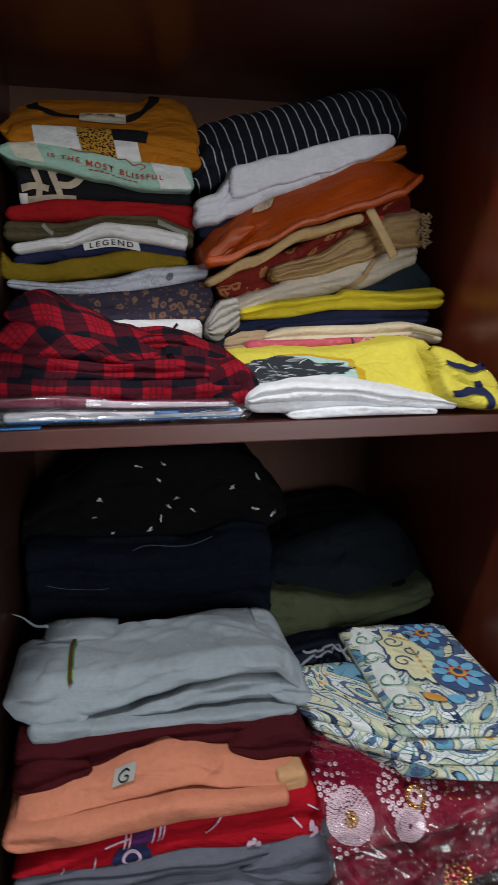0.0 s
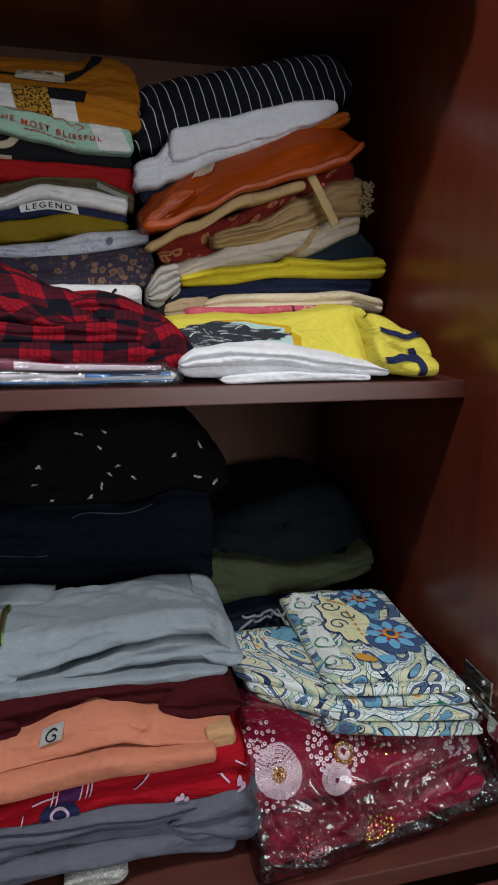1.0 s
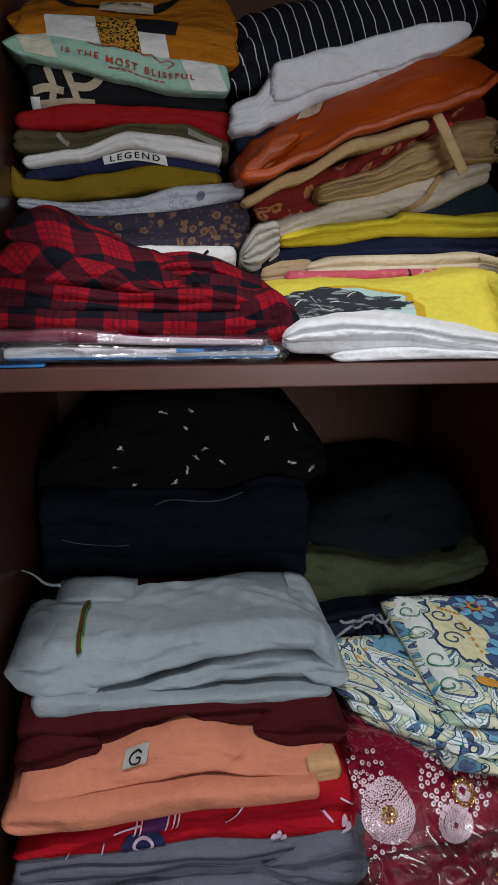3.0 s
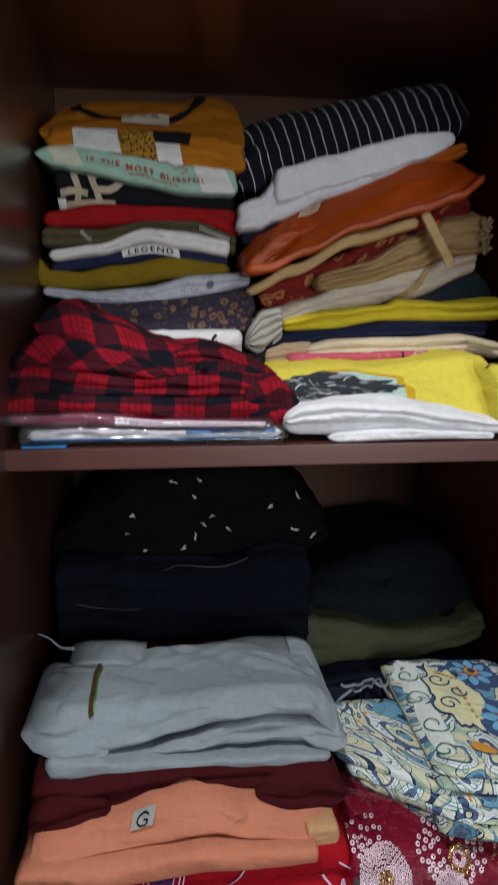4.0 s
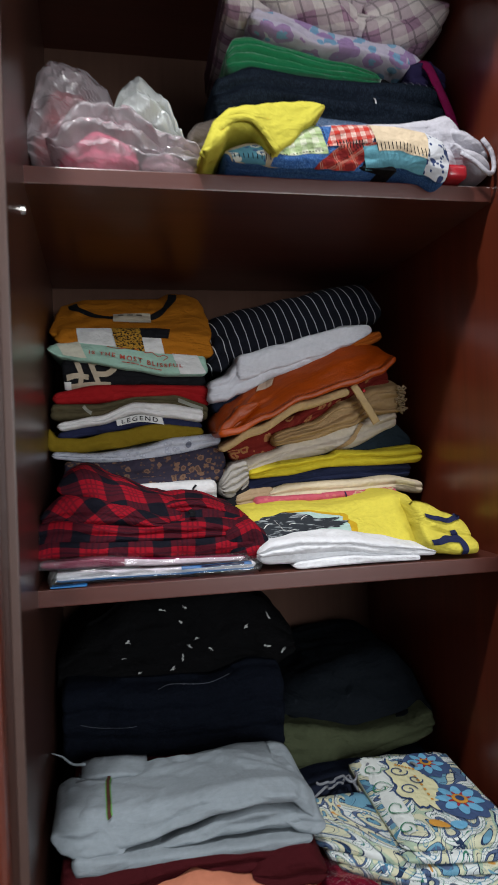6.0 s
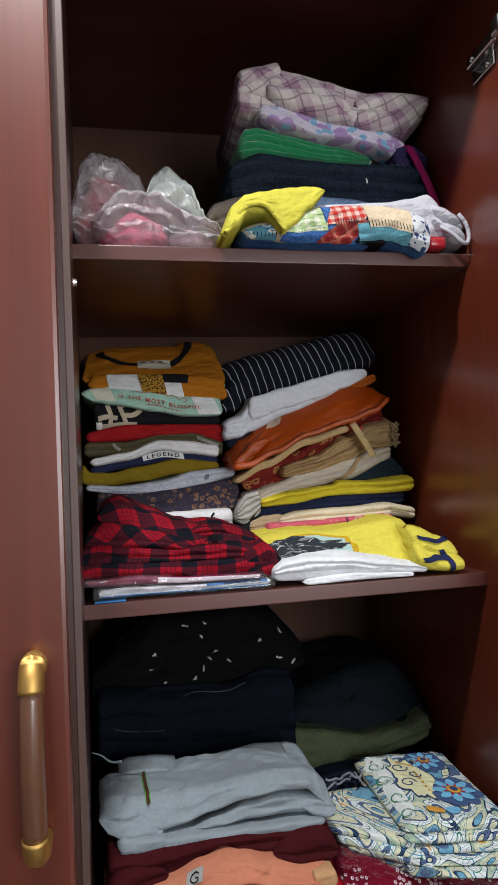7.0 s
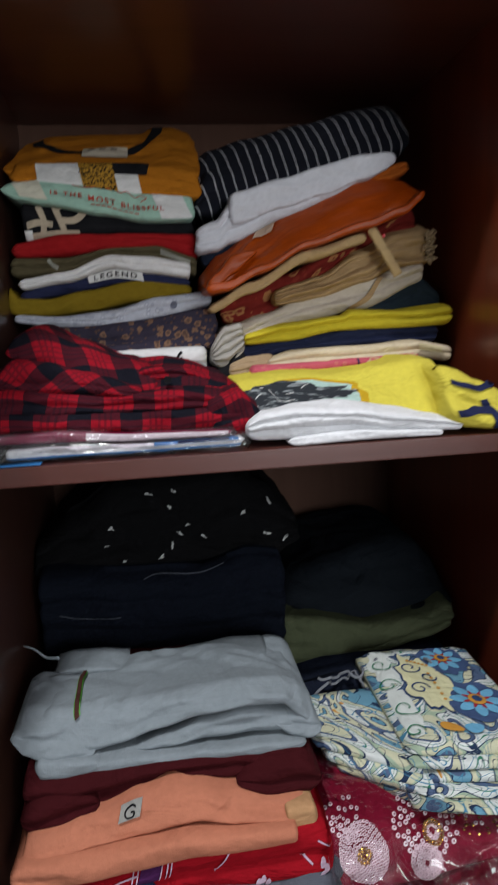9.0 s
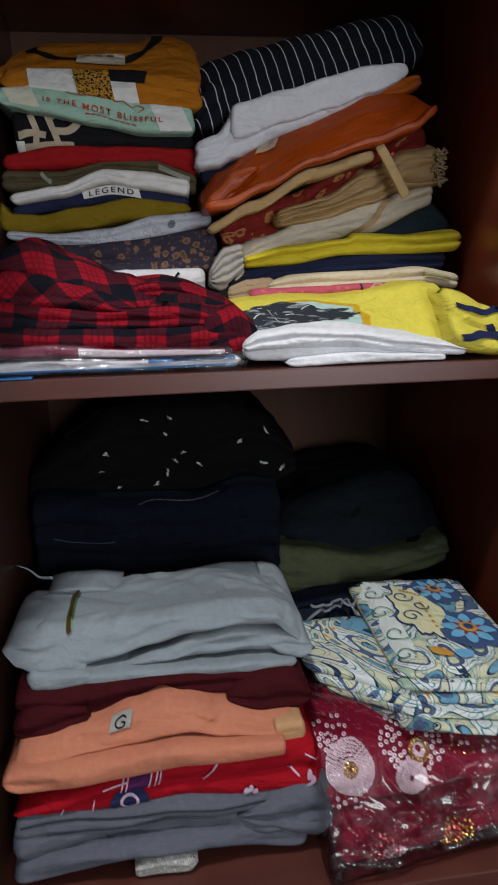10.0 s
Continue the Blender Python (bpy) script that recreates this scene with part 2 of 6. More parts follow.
def mesh_object(name, bm, material, parent=None, label="", smooth=False):
    """Links a bmesh as one mesh object."""
    data = bpy.data.meshes.new(name)
    bm.normal_update()
    bm.to_mesh(data)
    bm.free()
    data.materials.append(material)
    if smooth:
        data.polygons.foreach_set("use_smooth", [True] * len(data.polygons))
    ob = new(name, data)
    if parent is not None:
        ob.parent = parent
    if label:
        ob["label"] = label
    return ob


part = mesh_object


def box(bm, lo, hi, bevel=0.0):
    """A box from corner to corner with rounded edges."""
    mid = [(a + b) / 2 for a, b in zip(lo, hi)]
    m = Matrix.Translation(mid) @ Matrix.Diagonal((*[b - a for a, b in zip(lo, hi)], 1))
    made = bmesh.ops.create_cube(bm, size=1, matrix=m)["verts"]
    if bevel:
        edges = list({e for v in made for e in v.link_edges})
        bmesh.ops.bevel(bm, geom=edges, offset=bevel, segments=2, affect="EDGES", profile=0.6)
    return bm


def board(name, lo, hi, material, parent, bevel=0.0015, label=""):
    return part(name, box(bmesh.new(), lo, hi, bevel), material, parent, label)


def rod(bm, a, b, r1, r2=None, seg=20):
    a, b = Vector(a), Vector(b)
    m = Matrix.Translation((a + b) / 2) @ (b - a).to_track_quat("Z", "Y").to_matrix().to_4x4()
    bmesh.ops.create_cone(bm, cap_ends=True, segments=seg, radius1=r1, radius2=r1 if r2 is None else r2, depth=(b - a).length, matrix=m)
    return bm


def tube(points, radius, seg=8, flat=1.0):
    """A swept round section along points; radius may be a number or one per point."""
    bm = bmesh.new()
    pts = [Vector(p) for p in points]
    rings = []
    side = None
    for i, p in enumerate(pts):
        d = (pts[min(i + 1, len(pts) - 1)] - pts[max(i - 1, 0)]).normalized()
        side = (d.cross(Vector((0, 1, 0))) if side is None or abs(d.y) < 0.9 else side)
        if side.length < 1e-4:
            side = d.cross(Vector((1, 0, 0)))
        side = side.normalized()
        up = side.cross(d).normalized()
        r = radius[i] if isinstance(radius, (list, tuple)) else radius
        rings.append([bm.verts.new(p + side * math.cos(a) * r + up * math.sin(a) * r * flat) for a in (2 * math.pi * k / seg for k in range(seg))])
    for a, b in zip(rings, rings[1:]):
        for k in range(seg):
            bm.faces.new((a[k], a[(k + 1) % seg], b[(k + 1) % seg], b[k]))
    bm.faces.new(rings[0][::-1])
    bm.faces.new(rings[-1])
    return bm


def smoothed(points, n):
    """n points on a Catmull-Rom curve through the given ones."""
    pts = [Vector(p) for p in points]
    pts = [2 * pts[0] - pts[1]] + pts + [2 * pts[-1] - pts[-2]]
    out = []
    for i in range(n):
        s = i / (n - 1) * (len(pts) - 3)
        k = min(int(s), len(pts) - 4)
        t = s - k
        a, b, c, d = pts[k:k + 4]
        out.append(0.5 * (2 * b + (c - a) * t + (2 * a - 5 * b + 4 * c - d) * t * t + (3 * b - a - 3 * c + d) * t ** 3))
    return out


# ---- the room that holds the wardrobe ----
def room():
    x0, x1, y0, y1, h = -3.4, 2.1, -3.0, 0.49, 3.05
    t = 0.1
    for name, lo, hi, mat in (
        ("floor", (x0 - t, y0 - t, -0.1), (x1 + t, y1 + t, 0.0), TILE),
        ("ceiling", (x0 - t, y0 - t, h), (x1 + t, y1 + t, h + 0.1), PAINT),
        ("wall_north", (x0 - t, y1, 0.0), (x1 + t, y1 + t, h), PAINT),
        ("wall_south", (x0 - t, y0 - t, 0.0), (0.53, y0, h), PAINT),
        ("wall_south_end", (1.57, y0 - t, 0.0), (x1 + t, y0, h), PAINT),
        ("wall_south_sill", (0.53, y0 - t, 0.0), (1.57, y0, 0.98), PAINT),
        ("wall_south_head", (0.53, y0 - t, 2.12), (1.57, y0, h), PAINT),
        ("wall_west", (x0 - t, y0, 0.0), (x0, y1, h), PAINT),
        ("wall_east", (x1, y0, 0.0), (x1 + t, y1, h), PAINT),
    ):
        ob = board(name, lo, hi, mat, None, 0.0)
        tagged(ob, "plain painted room surface" if name != "floor" else "plain tiled room floor", name.split("_")[0], kind="structure")
    # frame made up for the fill light's opening behind the camera
    window = tagged(new("fill_frame_1"), "white frame added around the unseen fill light", "window", kind="structure")
    for lo, hi in (((0.53, y0 - 0.07, 0.98), (0.56, y0 - 0.03, 2.12)), ((1.54, y0 - 0.07, 0.98), (1.57, y0 - 0.03, 2.12)), ((0.56, y0 - 0.07, 0.98), (1.54, y0 - 0.03, 1.01)), ((0.56, y0 - 0.07, 2.09), (1.54, y0 - 0.03, 2.12))):
        part("fill_frame_bar", box(bmesh.new(), lo, hi, 0.003), WHITE_PLASTIC, window)
    bulb = tagged(new("ceiling_lamp"), "white lamp holder hanging from the ceiling", "lamp")
    part("rose", rod(bmesh.new(), (-0.10, -0.50, 3.05), (-0.10, -0.50, 3.02), 0.05), WHITE_PLASTIC, bulb)
    part("stem", rod(bmesh.new(), (-0.10, -0.50, 3.02), (-0.10, -0.50, 2.47), 0.008), WHITE_PLASTIC, bulb)


room()

# ---- the wardrobe ----
XL, XR, BACK, FRONT = -0.050, 0.500, 0.440, -0.145
Z_BASE, Z_MID, Z_UP, Z_TOP = 0.800, 1.200, 1.632, 2.020
wardrobe = tagged(new("wardrobe"), "dark mahogany wardrobe with open shelves full of folded clothes", "wardrobe")
board("side_panel", (XR, -0.128, 0.0), (XR + 0.018, BACK + 0.012, 2.06), MAHOGANY, wardrobe, 0.002, "glossy red-brown side panel")
SKEW = 2.6
partition = board("partition", (-0.018, 0.0, 0.0), (0.0, 0.590, 2.06), MAHOGANY_SHADED, wardrobe, 0.001)
edging = board("edging", (-0.0075, -0.003, 0.80), (-0.0004, -0.0003, 2.06), EDGE_STRIP, wardrobe, 0.0008, "dull brown edging strip")
for piece in (partition, edging):
    piece.matrix_world = pose(-0.0155, FRONT, 0, 0, 0, SKEW)
board("back_panel", (XL, BACK, 0.0), (XR, BACK + 0.010, 2.06), BACKING, wardrobe, 0.0, "dull brown back board")
board("shelf", (XL, 0.0, Z_MID - 0.018), (XR, BACK, Z_MID), MAHOGANY_X, wardrobe, 0.0012)
board("shelf", (XL, 0.0, Z_UP - 0.018), (XR, BACK, Z_UP), MAHOGANY_X, wardrobe, 0.0012)
board("shelf", (-0.030, -0.163, Z_BASE - 0.018), (XR, BACK, Z_BASE), MAHOGANY_X, wardrobe, 0.0012)
# unseen rail, added to set the shadow edge on the upper side panel
board("shadow_rail", (-0.020, FRONT + 0.002, 1.945), (XR, FRONT + 0.020, Z_TOP), MAHOGANY_X, wardrobe, 0.0012)
board("top_panel", (XL, FRONT + 0.002, Z_TOP), (XR, BACK, Z_TOP + 0.018), MAHOGANY_X, wardrobe, 0.0012)
board("left_carcass", (-0.95, FRONT + 0.01, 0.0), (XL - 0.016, BACK + 0.012, 2.06), MAHOGANY, wardrobe, 0.002)
board("lower_drawer_front", (-0.030, -0.192, 0.30), (XR + 0.016, -0.172, Z_BASE - 0.024), MAHOGANY_X, wardrobe, 0.002, "mahogany drawer front below the shelves")

# the neighbouring door, shut, with its handle and lock
door = board("closed_door", (-0.50, FRONT - 0.022, 0.06), (-0.0275, FRONT - 0.004, 2.05), MAHOGANY, wardrobe, 0.0045, "shut mahogany door with a bow handle")


def bow_handle(x, z0, z1, y, parent):
    h = (z1 - z0)
    grip = [(x, y - 0.030 - 0.006 * math.sin(math.pi * k / 12), z0 + h * (0.13 + 0.74 * k / 12)) for k in range(13)]
    top = part("handle", tube(grip, 0.0106, 18), HANDLE_WOOD, parent, "bow handle with a dark wooden grip", True)
    for sgn, z in ((1, z1), (-1, z0)):
        cap = [(x, y, z - sgn * 0.012), (x, y - 0.012, z - sgn * 0.006), (x, y - 0.023, z - sgn * 0.009), (x, y - 0.029, z - sgn * 0.016), (x, y - 0.0315, z - sgn * (0.13 * h + 0.004))]
        part("handle_cap", tube(smoothed(cap, 14), 0.0112, 18), BRASS, top, "brass handle end", True)


bow_handle(-0.0565, 1.021, 1.193, FRONT - 0.022, door)
lock = part("lock", rod(bmesh.new(), (-0.059, FRONT - 0.022, 0.971), (-0.059, FRONT - 0.028, 0.971), 0.0132, 0.0105, 28), CHROME, door, "round nickel lock")
part("lock_core", box(bmesh.new(), (-0.0602, FRONT - 0.0295, 0.966), (-0.0578, FRONT - 0.0275, 0.976), 0.0003), plain("keyhole", (0.03, 0.03, 0.03), 0.5), lock)

# the door of the shelves, swung wide open beyond the side panel
open_door = part("open_door", box(bmesh.new(), (0.0, -0.009, 0.06), (0.53, 0.009, 2.05), 0.003), MAHOGANY, wardrobe, "open mahogany door")
open_door.matrix_world = pose(XR + 0.022, -0.150, 0, 0, 0, -62)


def hinge(z):
    y = -0.085
    bm = box(bmesh.new(), (XR - 0.004, y - 0.008, z - 0.022), (XR, y + 0.040, z + 0.022), 0.0015)
    h = part("hinge", bm, CHROME, wardrobe, "nickel cabinet hinge")
    part("hinge_arm", box(bmesh.new(), (XR - 0.016, y - 0.036, z - 0.0075), (XR - 0.004, y + 0.034, z + 0.0075), 0.003), CHROME, h)
    cup = bmesh.new()
    box(cup, (XR - 0.024, y - 0.050, z - 0.011), (XR - 0.006, y - 0.032, z + 0.011), 0.004)
    part("hinge_cup", cup, CHROME, h)
    for dy, dz in ((0.006, 0.0145), (0.006, -0.0145), (0.020, 0.0)):
        part("screw", rod(bmesh.new(), (XR - 0.0035 - (0.013 if dz == 0 else 0), y + dy, z + dz), (XR - 0.0065 - (0.0125 if dz == 0 else 0), y + dy, z + dz), 0.0042, 0.003, 12), CHROME, h)


for hz in (1.862, 0.893):
    hinge(hz)
for side, yy, zz in ((XR, -0.062, 1.377), (XR, -0.084, 1.553), (-0.0215, -0.032, 1.575)):
    s = -1 if side == XR else 1
    part("stud", rod(bmesh.new(), (side, yy, zz), (side + s * 0.005, yy, zz), 0.0055, 0.0045, 16), CHROME, wardrobe, "nickel cover stud")
catch = board("catch", (-0.0175, -0.163, 0.932), (-0.0075, -0.140, 0.960), WHITE_PLASTIC, wardrobe, 0.002, "white plastic door catch")
part("catch_plate", box(bmesh.new(), (-0.0155, -0.1655, 0.938), (-0.0095, -0.1625, 0.954), 0.0008), CHROME, catch)

# ---- folded clothes ----


def wob(x, y, z):
    return noise.noise(Vector((x, y, z)))


def at_x(rows, x):
    """Smooth bottom and top height at x from stations (x, bottom, top)."""
    if x <= rows[0][0]:
        return rows[0][1], rows[0][2]
    for (xa, ba, ta), (xb, bb, tb) in zip(rows, rows[1:]):
        if x <= xb:
            t = (x - xa) / (xb - xa)
            t = t * t * (3 - 2 * t) * 0.7 + t * 0.3
            return ba + (bb - ba) * t, ta + (tb - ta) * t
    return rows[-1][1], rows[-1][2]


class Fold:
    """A folded garment: stations (x, bottom, top), its front edge, depth, backward lean and fold layers.
    on(u, f, lift): u from 0 to 1 along x; f from -1 (back) over 0 (top front edge) to 1 (bottom front edge)."""

    def __init__(self, rows, front, depth=0.2, lean=0.0, layers=2, lip=0.005, ruck=0.0025, rise=0.0, seed=0.0, ends=(0.008, 0.008), turn=0.0, corner=0.007, slump=0.0, puff=False, creases=(), crumple=4, crinkle=0.0):
        self.rows, self.front, self.depth, self.lean, self.layers = rows, front, depth, lean, layers
        self.lip, self.ruck, self.rise, self.seed, self.ends, self.turn, self.corner, self.slump = lip, ruck, rise, seed * 7.3, ends, turn, corner, slump
        self.puff, self.crinkle = puff, crinkle
        self.x0, self.x1 = rows[0][0], rows[-1][0]
        self.width = self.x1 - self.x0
        zb, zt = at_x(rows, (self.x0 + self.x1) / 2)
        self.tall = math.hypot(zt - zb, lean)
        rng = random.Random(int(seed * 100) + 5)
        lines = list(creases)
        for k in range(crumple):
            u, f = rng.uniform(0.02, 0.85), rng.choice((rng.uniform(-0.9, 0.0), rng.uniform(0.1, 0.9)))
            du = rng.uniform(0.12, 0.4)
            df = rng.uniform(-0.25, 0.25) if f > 0 else rng.uniform(-0.3, 0.3)
            size = rng.uniform(0.0010, 0.0026) * rng.choice((1, 1, -1)) * min(1.0, self.tall / 0.03)
            lines.append((u, f, min(u + du, 1.0), f + df, size, rng.uniform(0.003, 0.007)))
        self.lines = [(a * self.width, self.run(b), c * self.width, self.run(d), e, w) for a, b, c, d, e, w in lines]

    def run(self, f):
        """Distance down the cloth from its top front edge."""
        return f * self.depth if f < 0 else f * self.tall

    def creased(self, u, f):
        """Height of the ridges and valleys at a place."""
        total, px, py = 0.0, u * self.width, self.run(f)
        for ax, ay, bx, by, size, w in self.lines:
            if min(ax, bx) - 3 * w < px < max(ax, bx) + 3 * w and min(ay, by) - 3 * w < py < max(ay, by) + 3 * w:
                vx, vy = bx - ax, by - ay
                t = ((px - ax) * vx + (py - ay) * vy) / (vx * vx + vy * vy + 1e-9)
                t = min(max(t, 0.0), 1.0)
                bend = 0.25 * w * math.sin(t * 9.0 + size * 9000)
                d = abs(math.hypot(px - ax - t * vx, py - ay - t * vy) + bend) / w
                if d < 3:
                    total += size * math.exp(-d * d) * min(1.0, 5 * t + 0.15, 5 * (1 - t) + 0.15)
        return total

    def on(self, u, f, lift=0.0):
        sd = self.seed
        x = self.x0 + self.width * u
        zb, zt = at_x(self.rows, x)
        h = max(zt - zb, 0.002)
        yf = self.front + self.turn * (u - 0.5)
        back = self.front + self.depth
        cr = min(self.corner, h * 0.5)
        if f < 0:
            s = -f
            y0 = yf + self.lean + cr
            y = y0 + (back - y0) * s
            z = zt + self.rise * s + lift
            z += self.ruck * 1.6 * wob(x * 13 + sd, y * 9, sd) * min(1, s * 6)
            z += self.ruck * 1.2 * abs(wob(x * 20 + y * 26 + sd, y * 8 - x * 7, sd + 9)) * min(1, s * 5)
        elif f <= 1:
            q = abs(2 * f - 1)
            fk = min(max(f + 0.05 * wob(x * 9 + sd, 2.0, sd), 0.0), 0.9999)
            k = int(fk * self.layers)
            s = fk * self.layers - k
            groove = self.lip * (1 - math.sin(math.pi * s) ** 0.45) if self.layers > 1 else 0.0
            push = self.lip * 1.1 * wob(k * 3.7 + sd, x * 5, 4.0) if self.layers > 1 else 0.0
            y = yf + self.lean * (1 - f) + cr * (1 - math.sqrt(max(0.0, 1 - q ** 3))) + groove + push * math.sin(math.pi * s)
            z = zt - h * f
            amp = math.sin(math.pi * f)
            y += self.ruck * amp * (wob(x * 17 + sd, z * 40, sd) + 0.7 * wob(x * 45, z * 90, sd + 3))
            y -= self.slump * amp * abs(wob(x * 11 - z * 20 + sd, z * 30 + x * 6, sd + 1))
            z += self.ruck * 0.8 * amp * wob(x * 24, sd, z * 55)
            y -= lift
        else:
            s = min(f - 1, 1)
            y0 = yf + cr
            y = y0 + (back - y0) * s
            z = zb - lift
        e = 1.0
        if u * self.width < self.ends[0]:
            e = math.sqrt(max(0.0, 1 - (1 - u * self.width / self.ends[0]) ** 2))
        elif (1 - u) * self.width < self.ends[1]:
            e = math.sqrt(max(0.0, 1 - (1 - (1 - u) * self.width / self.ends[1]) ** 2))
        zm = (zb + zt) / 2 + (self.rise * min(1, max(0, -f)))
        if self.puff:
            z = zm + (z - zm) * e
            y = y + (1 - e) * 0.008
        else:
            z = zm + (z - zm) * (1 - (1 - e) * min(0.85, 0.010 / h))
            y = y + (1 - e) * 0.005 * (1 if f <= 1 else 0)
            x += (1 - 2 * u) * 0.0 + 0.0035 * wob(z * 60 + sd, y * 20, 2.0 + sd) * (1 - e)
        z += self.ruck * 0.9 * wob(x * 7 + sd, 1.0, sd)
        if self.lines and f <= 1:
            rise = self.creased(u, f)
            lean = min(max(f * self.tall / 0.012, -1.0), 1.0) * 0.5 + 0.5
            y -= rise * lean
            z += rise * (1 - lean * 0.8)
        if self.crinkle and f <= 1:
            a = 1 - 2.4 * abs(wob(x * 34 + sd, y * 22 + z * 12, z * 34))
            b = 1 - 2.4 * abs(wob(x * 75 - z * 40, y * 50 + sd, z * 60 + x * 30))
            y -= self.crinkle * (a + 0.5 * b)
            z += self.crinkle * 0.5 * (b if f >= 0 else a + 0.5 * b)
        return Vector((x, y, z))

    def mesh(self, name, material, label, category, group="", fine=1.0):
        nx = max(14, int(self.width / 0.0042 * fine))
        nt = max(12, int(self.depth / 0.008 * fine))
        fs = [-1 + i / nt for i in range(nt)]
        nf = int(max(18, self.layers * 11, int(self.lean / 0.004)) * fine)
        fs += [i / nf for i in range(nf + 1)] + [1.25, 1.6, 2.0]
        bm = bmesh.new()
        uvl = bm.loops.layers.uv.new("UVMap")
        us = [0.5 - 0.5 * math.cos(math.pi * i / nx) for i in range(nx + 1)]
        us = [0.35 * a + 0.65 * i / nx for i, a in enumerate(us)]
        grid = [[self.on(u, f) for f in fs] for u in us]
        mid = grid[nx // 2]
        run = [0.0]
        for a, b in zip(mid, mid[1:]):
            run.append(run[-1] + (b - a).length)
        verts = [[bm.verts.new(p) for p in row] for row in grid]
        for i in range(nx):
            for j in range(len(fs) - 1):
                face = bm.faces.new((verts[i][j], verts[i][j + 1], verts[i + 1][j + 1], verts[i + 1][j]))
                for loop, (a, b) in zip(face.loops, ((i, j), (i, j + 1), (i + 1, j + 1), (i + 1, j))):
                    loop[uvl].uv = (us[a] * self.width, run[b] + self.seed)
        for row in (verts[0], verts[-1]):
            bm.faces.new(row)
        for i in range(nx):
            bm.faces.new((verts[i][-1], verts[i][0], verts[i + 1][0], verts[i + 1][-1]))
        bmesh.ops.recalc_face_normals(bm, faces=bm.faces)
        ob = mesh_object(name, bm, material, None, "", True)
        self.ob = tagged(ob, label, category, group)
        return self

    def flap(self, name, rows, front, material, label="", **kw):
        """Another fold of the same garment, as a part of it."""
        fine = kw.pop("fine", 1.0)
        piece = Fold(rows, front, **kw)
        piece.mesh(name, material, "", "", "", fine)
        if label:
            piece.ob["label"] = label
        piece.ob.parent = self.ob
        return piece

    def grid_part(self, name, fn, nu, nv, material, label="", lift=0.0012):
        """A thin piece lying on the garment; fn(a, b) gives u and f for a, b in 0..1."""
        bm = bmesh.new()
        uvl = bm.loops.layers.uv.new("UVMap")
        vs = []
        for i in range(nu + 1):
            vs.append([bm.verts.new(self.on(*fn(i / nu, j / nv), lift)) for j in range(nv + 1)])
        for i in range(nu):
            for j in range(nv):
                face = bm.faces.new((vs[i][j], vs[i][j + 1], vs[i + 1][j + 1], vs[i + 1][j]))
                for loop, (a, b) in zip(face.loops, ((i, j), (i, j + 1), (i + 1, j + 1), (i + 1, j))):
                    u, f = fn(a / nu, b / nv)
                    loop[uvl].uv = (u * self.width, f * 0.06)
        bmesh.ops.recalc_face_normals(bm, faces=bm.faces)
        return part(name, bm, material, self.ob, label, True)

    def patch(self, name, u0, u1, f0, f1, material, label="", skew=0.0, lift=0.0012, wavy=0.0, tilt=0.0):
        def fn(a, b):
            w = wavy * wob(a * 4 + u0 * 30, b * 3, 5.0)
            return min(max(u0 + (u1 - u0) * a + skew * (b - 0.5), 0.001), 0.999), f0 + (f1 - f0) * b + w + tilt * a
        return self.grid_part(name, fn, max(4, int((u1 - u0) * self.width / 0.004)), 12, material, label, lift)

    def ribbon(self, name, pts, width, material, label="", lift=0.0016):
        """A band following points (u, f); width in metres."""
        c = smoothed([(u * self.width, f, 0) for u, f in pts], 8 * len(pts))
        zb, zt = at_x(self.rows, self.x0 + self.width * 0.5)
        h = math.hypot(zt - zb, self.lean)

        def fn(a, b):
            s = a * (len(c) - 1)
            k = min(int(s), len(c) - 2)
            p = c[k].lerp(c[k + 1], s - k)
            hh = h if p.y >= 0 else self.depth
            d = (c[k + 1] - c[k])
            t = Vector((d.x, d.y * hh, 0)).normalized()
            nrm = Vector((-t.y, t.x, 0)) * width * (b - 0.5)
            return min(max((p.x + nrm.x) / self.width, 0.001), 0.999), min(max(p.y + nrm.y / hh, -0.99), 1.0)
        return self.grid_part(name, fn, len(c) - 1, 2, material, label, lift)

    def blot(self, name, u, f, ru, rf, material, label="", spin=0.0, pinch=0.0, lift=0.0014, hole=0.0, wavy=0.0):
        """An oval of half-widths ru, rf in metres; pinch makes it a petal."""
        zb, zt = at_x(self.rows, self.x0 + self.width * u)
        hh = math.hypot(zt - zb, self.lean) if f >= 0 else self.depth

        def fn(a, b):
            an = 2 * math.pi * a
            r = (hole + (1 - hole) * b) * (1 + wavy * wob(3 * math.cos(an) + u * 9, 3 * math.sin(an), f * 7))
            px, py = ru * r * math.cos(an), rf * r * math.sin(an)
            py *= 1 - pinch * (0.5 + 0.5 * math.cos(an))
            qx, qy = px * math.cos(spin) - py * math.sin(spin), px * math.sin(spin) + py * math.cos(spin)
            return min(max(u + qx / self.width, 0.001), 0.999), min(max(f + qy / hh, -0.99), 1.0)
        return self.grid_part(name, fn, 16 if ru < 0.012 else 48, 3 if ru < 0.03 else 10, material, label, lift)

    def words(self, text, u0, u1, f0, f1, material, name="lettering", lift=0.0022, tilt=0.0):
        """Text in the built-in font, laid on the garment between u0..u1 and f0 (top)..f1."""
        cu = bpy.data.curves.new("text", "FONT")
        cu.body = text
        cu.space_character = 1.35
        cu.offset = 0.014
        ob = bpy.data.objects.new("text", cu)
        scene.collection.objects.link(ob)
        bpy.context.view_layer.update()
        data = bpy.data.meshes.new_from_object(ob.evaluated_get(bpy.context.evaluated_depsgraph_get()))
        bpy.data.objects.remove(ob)
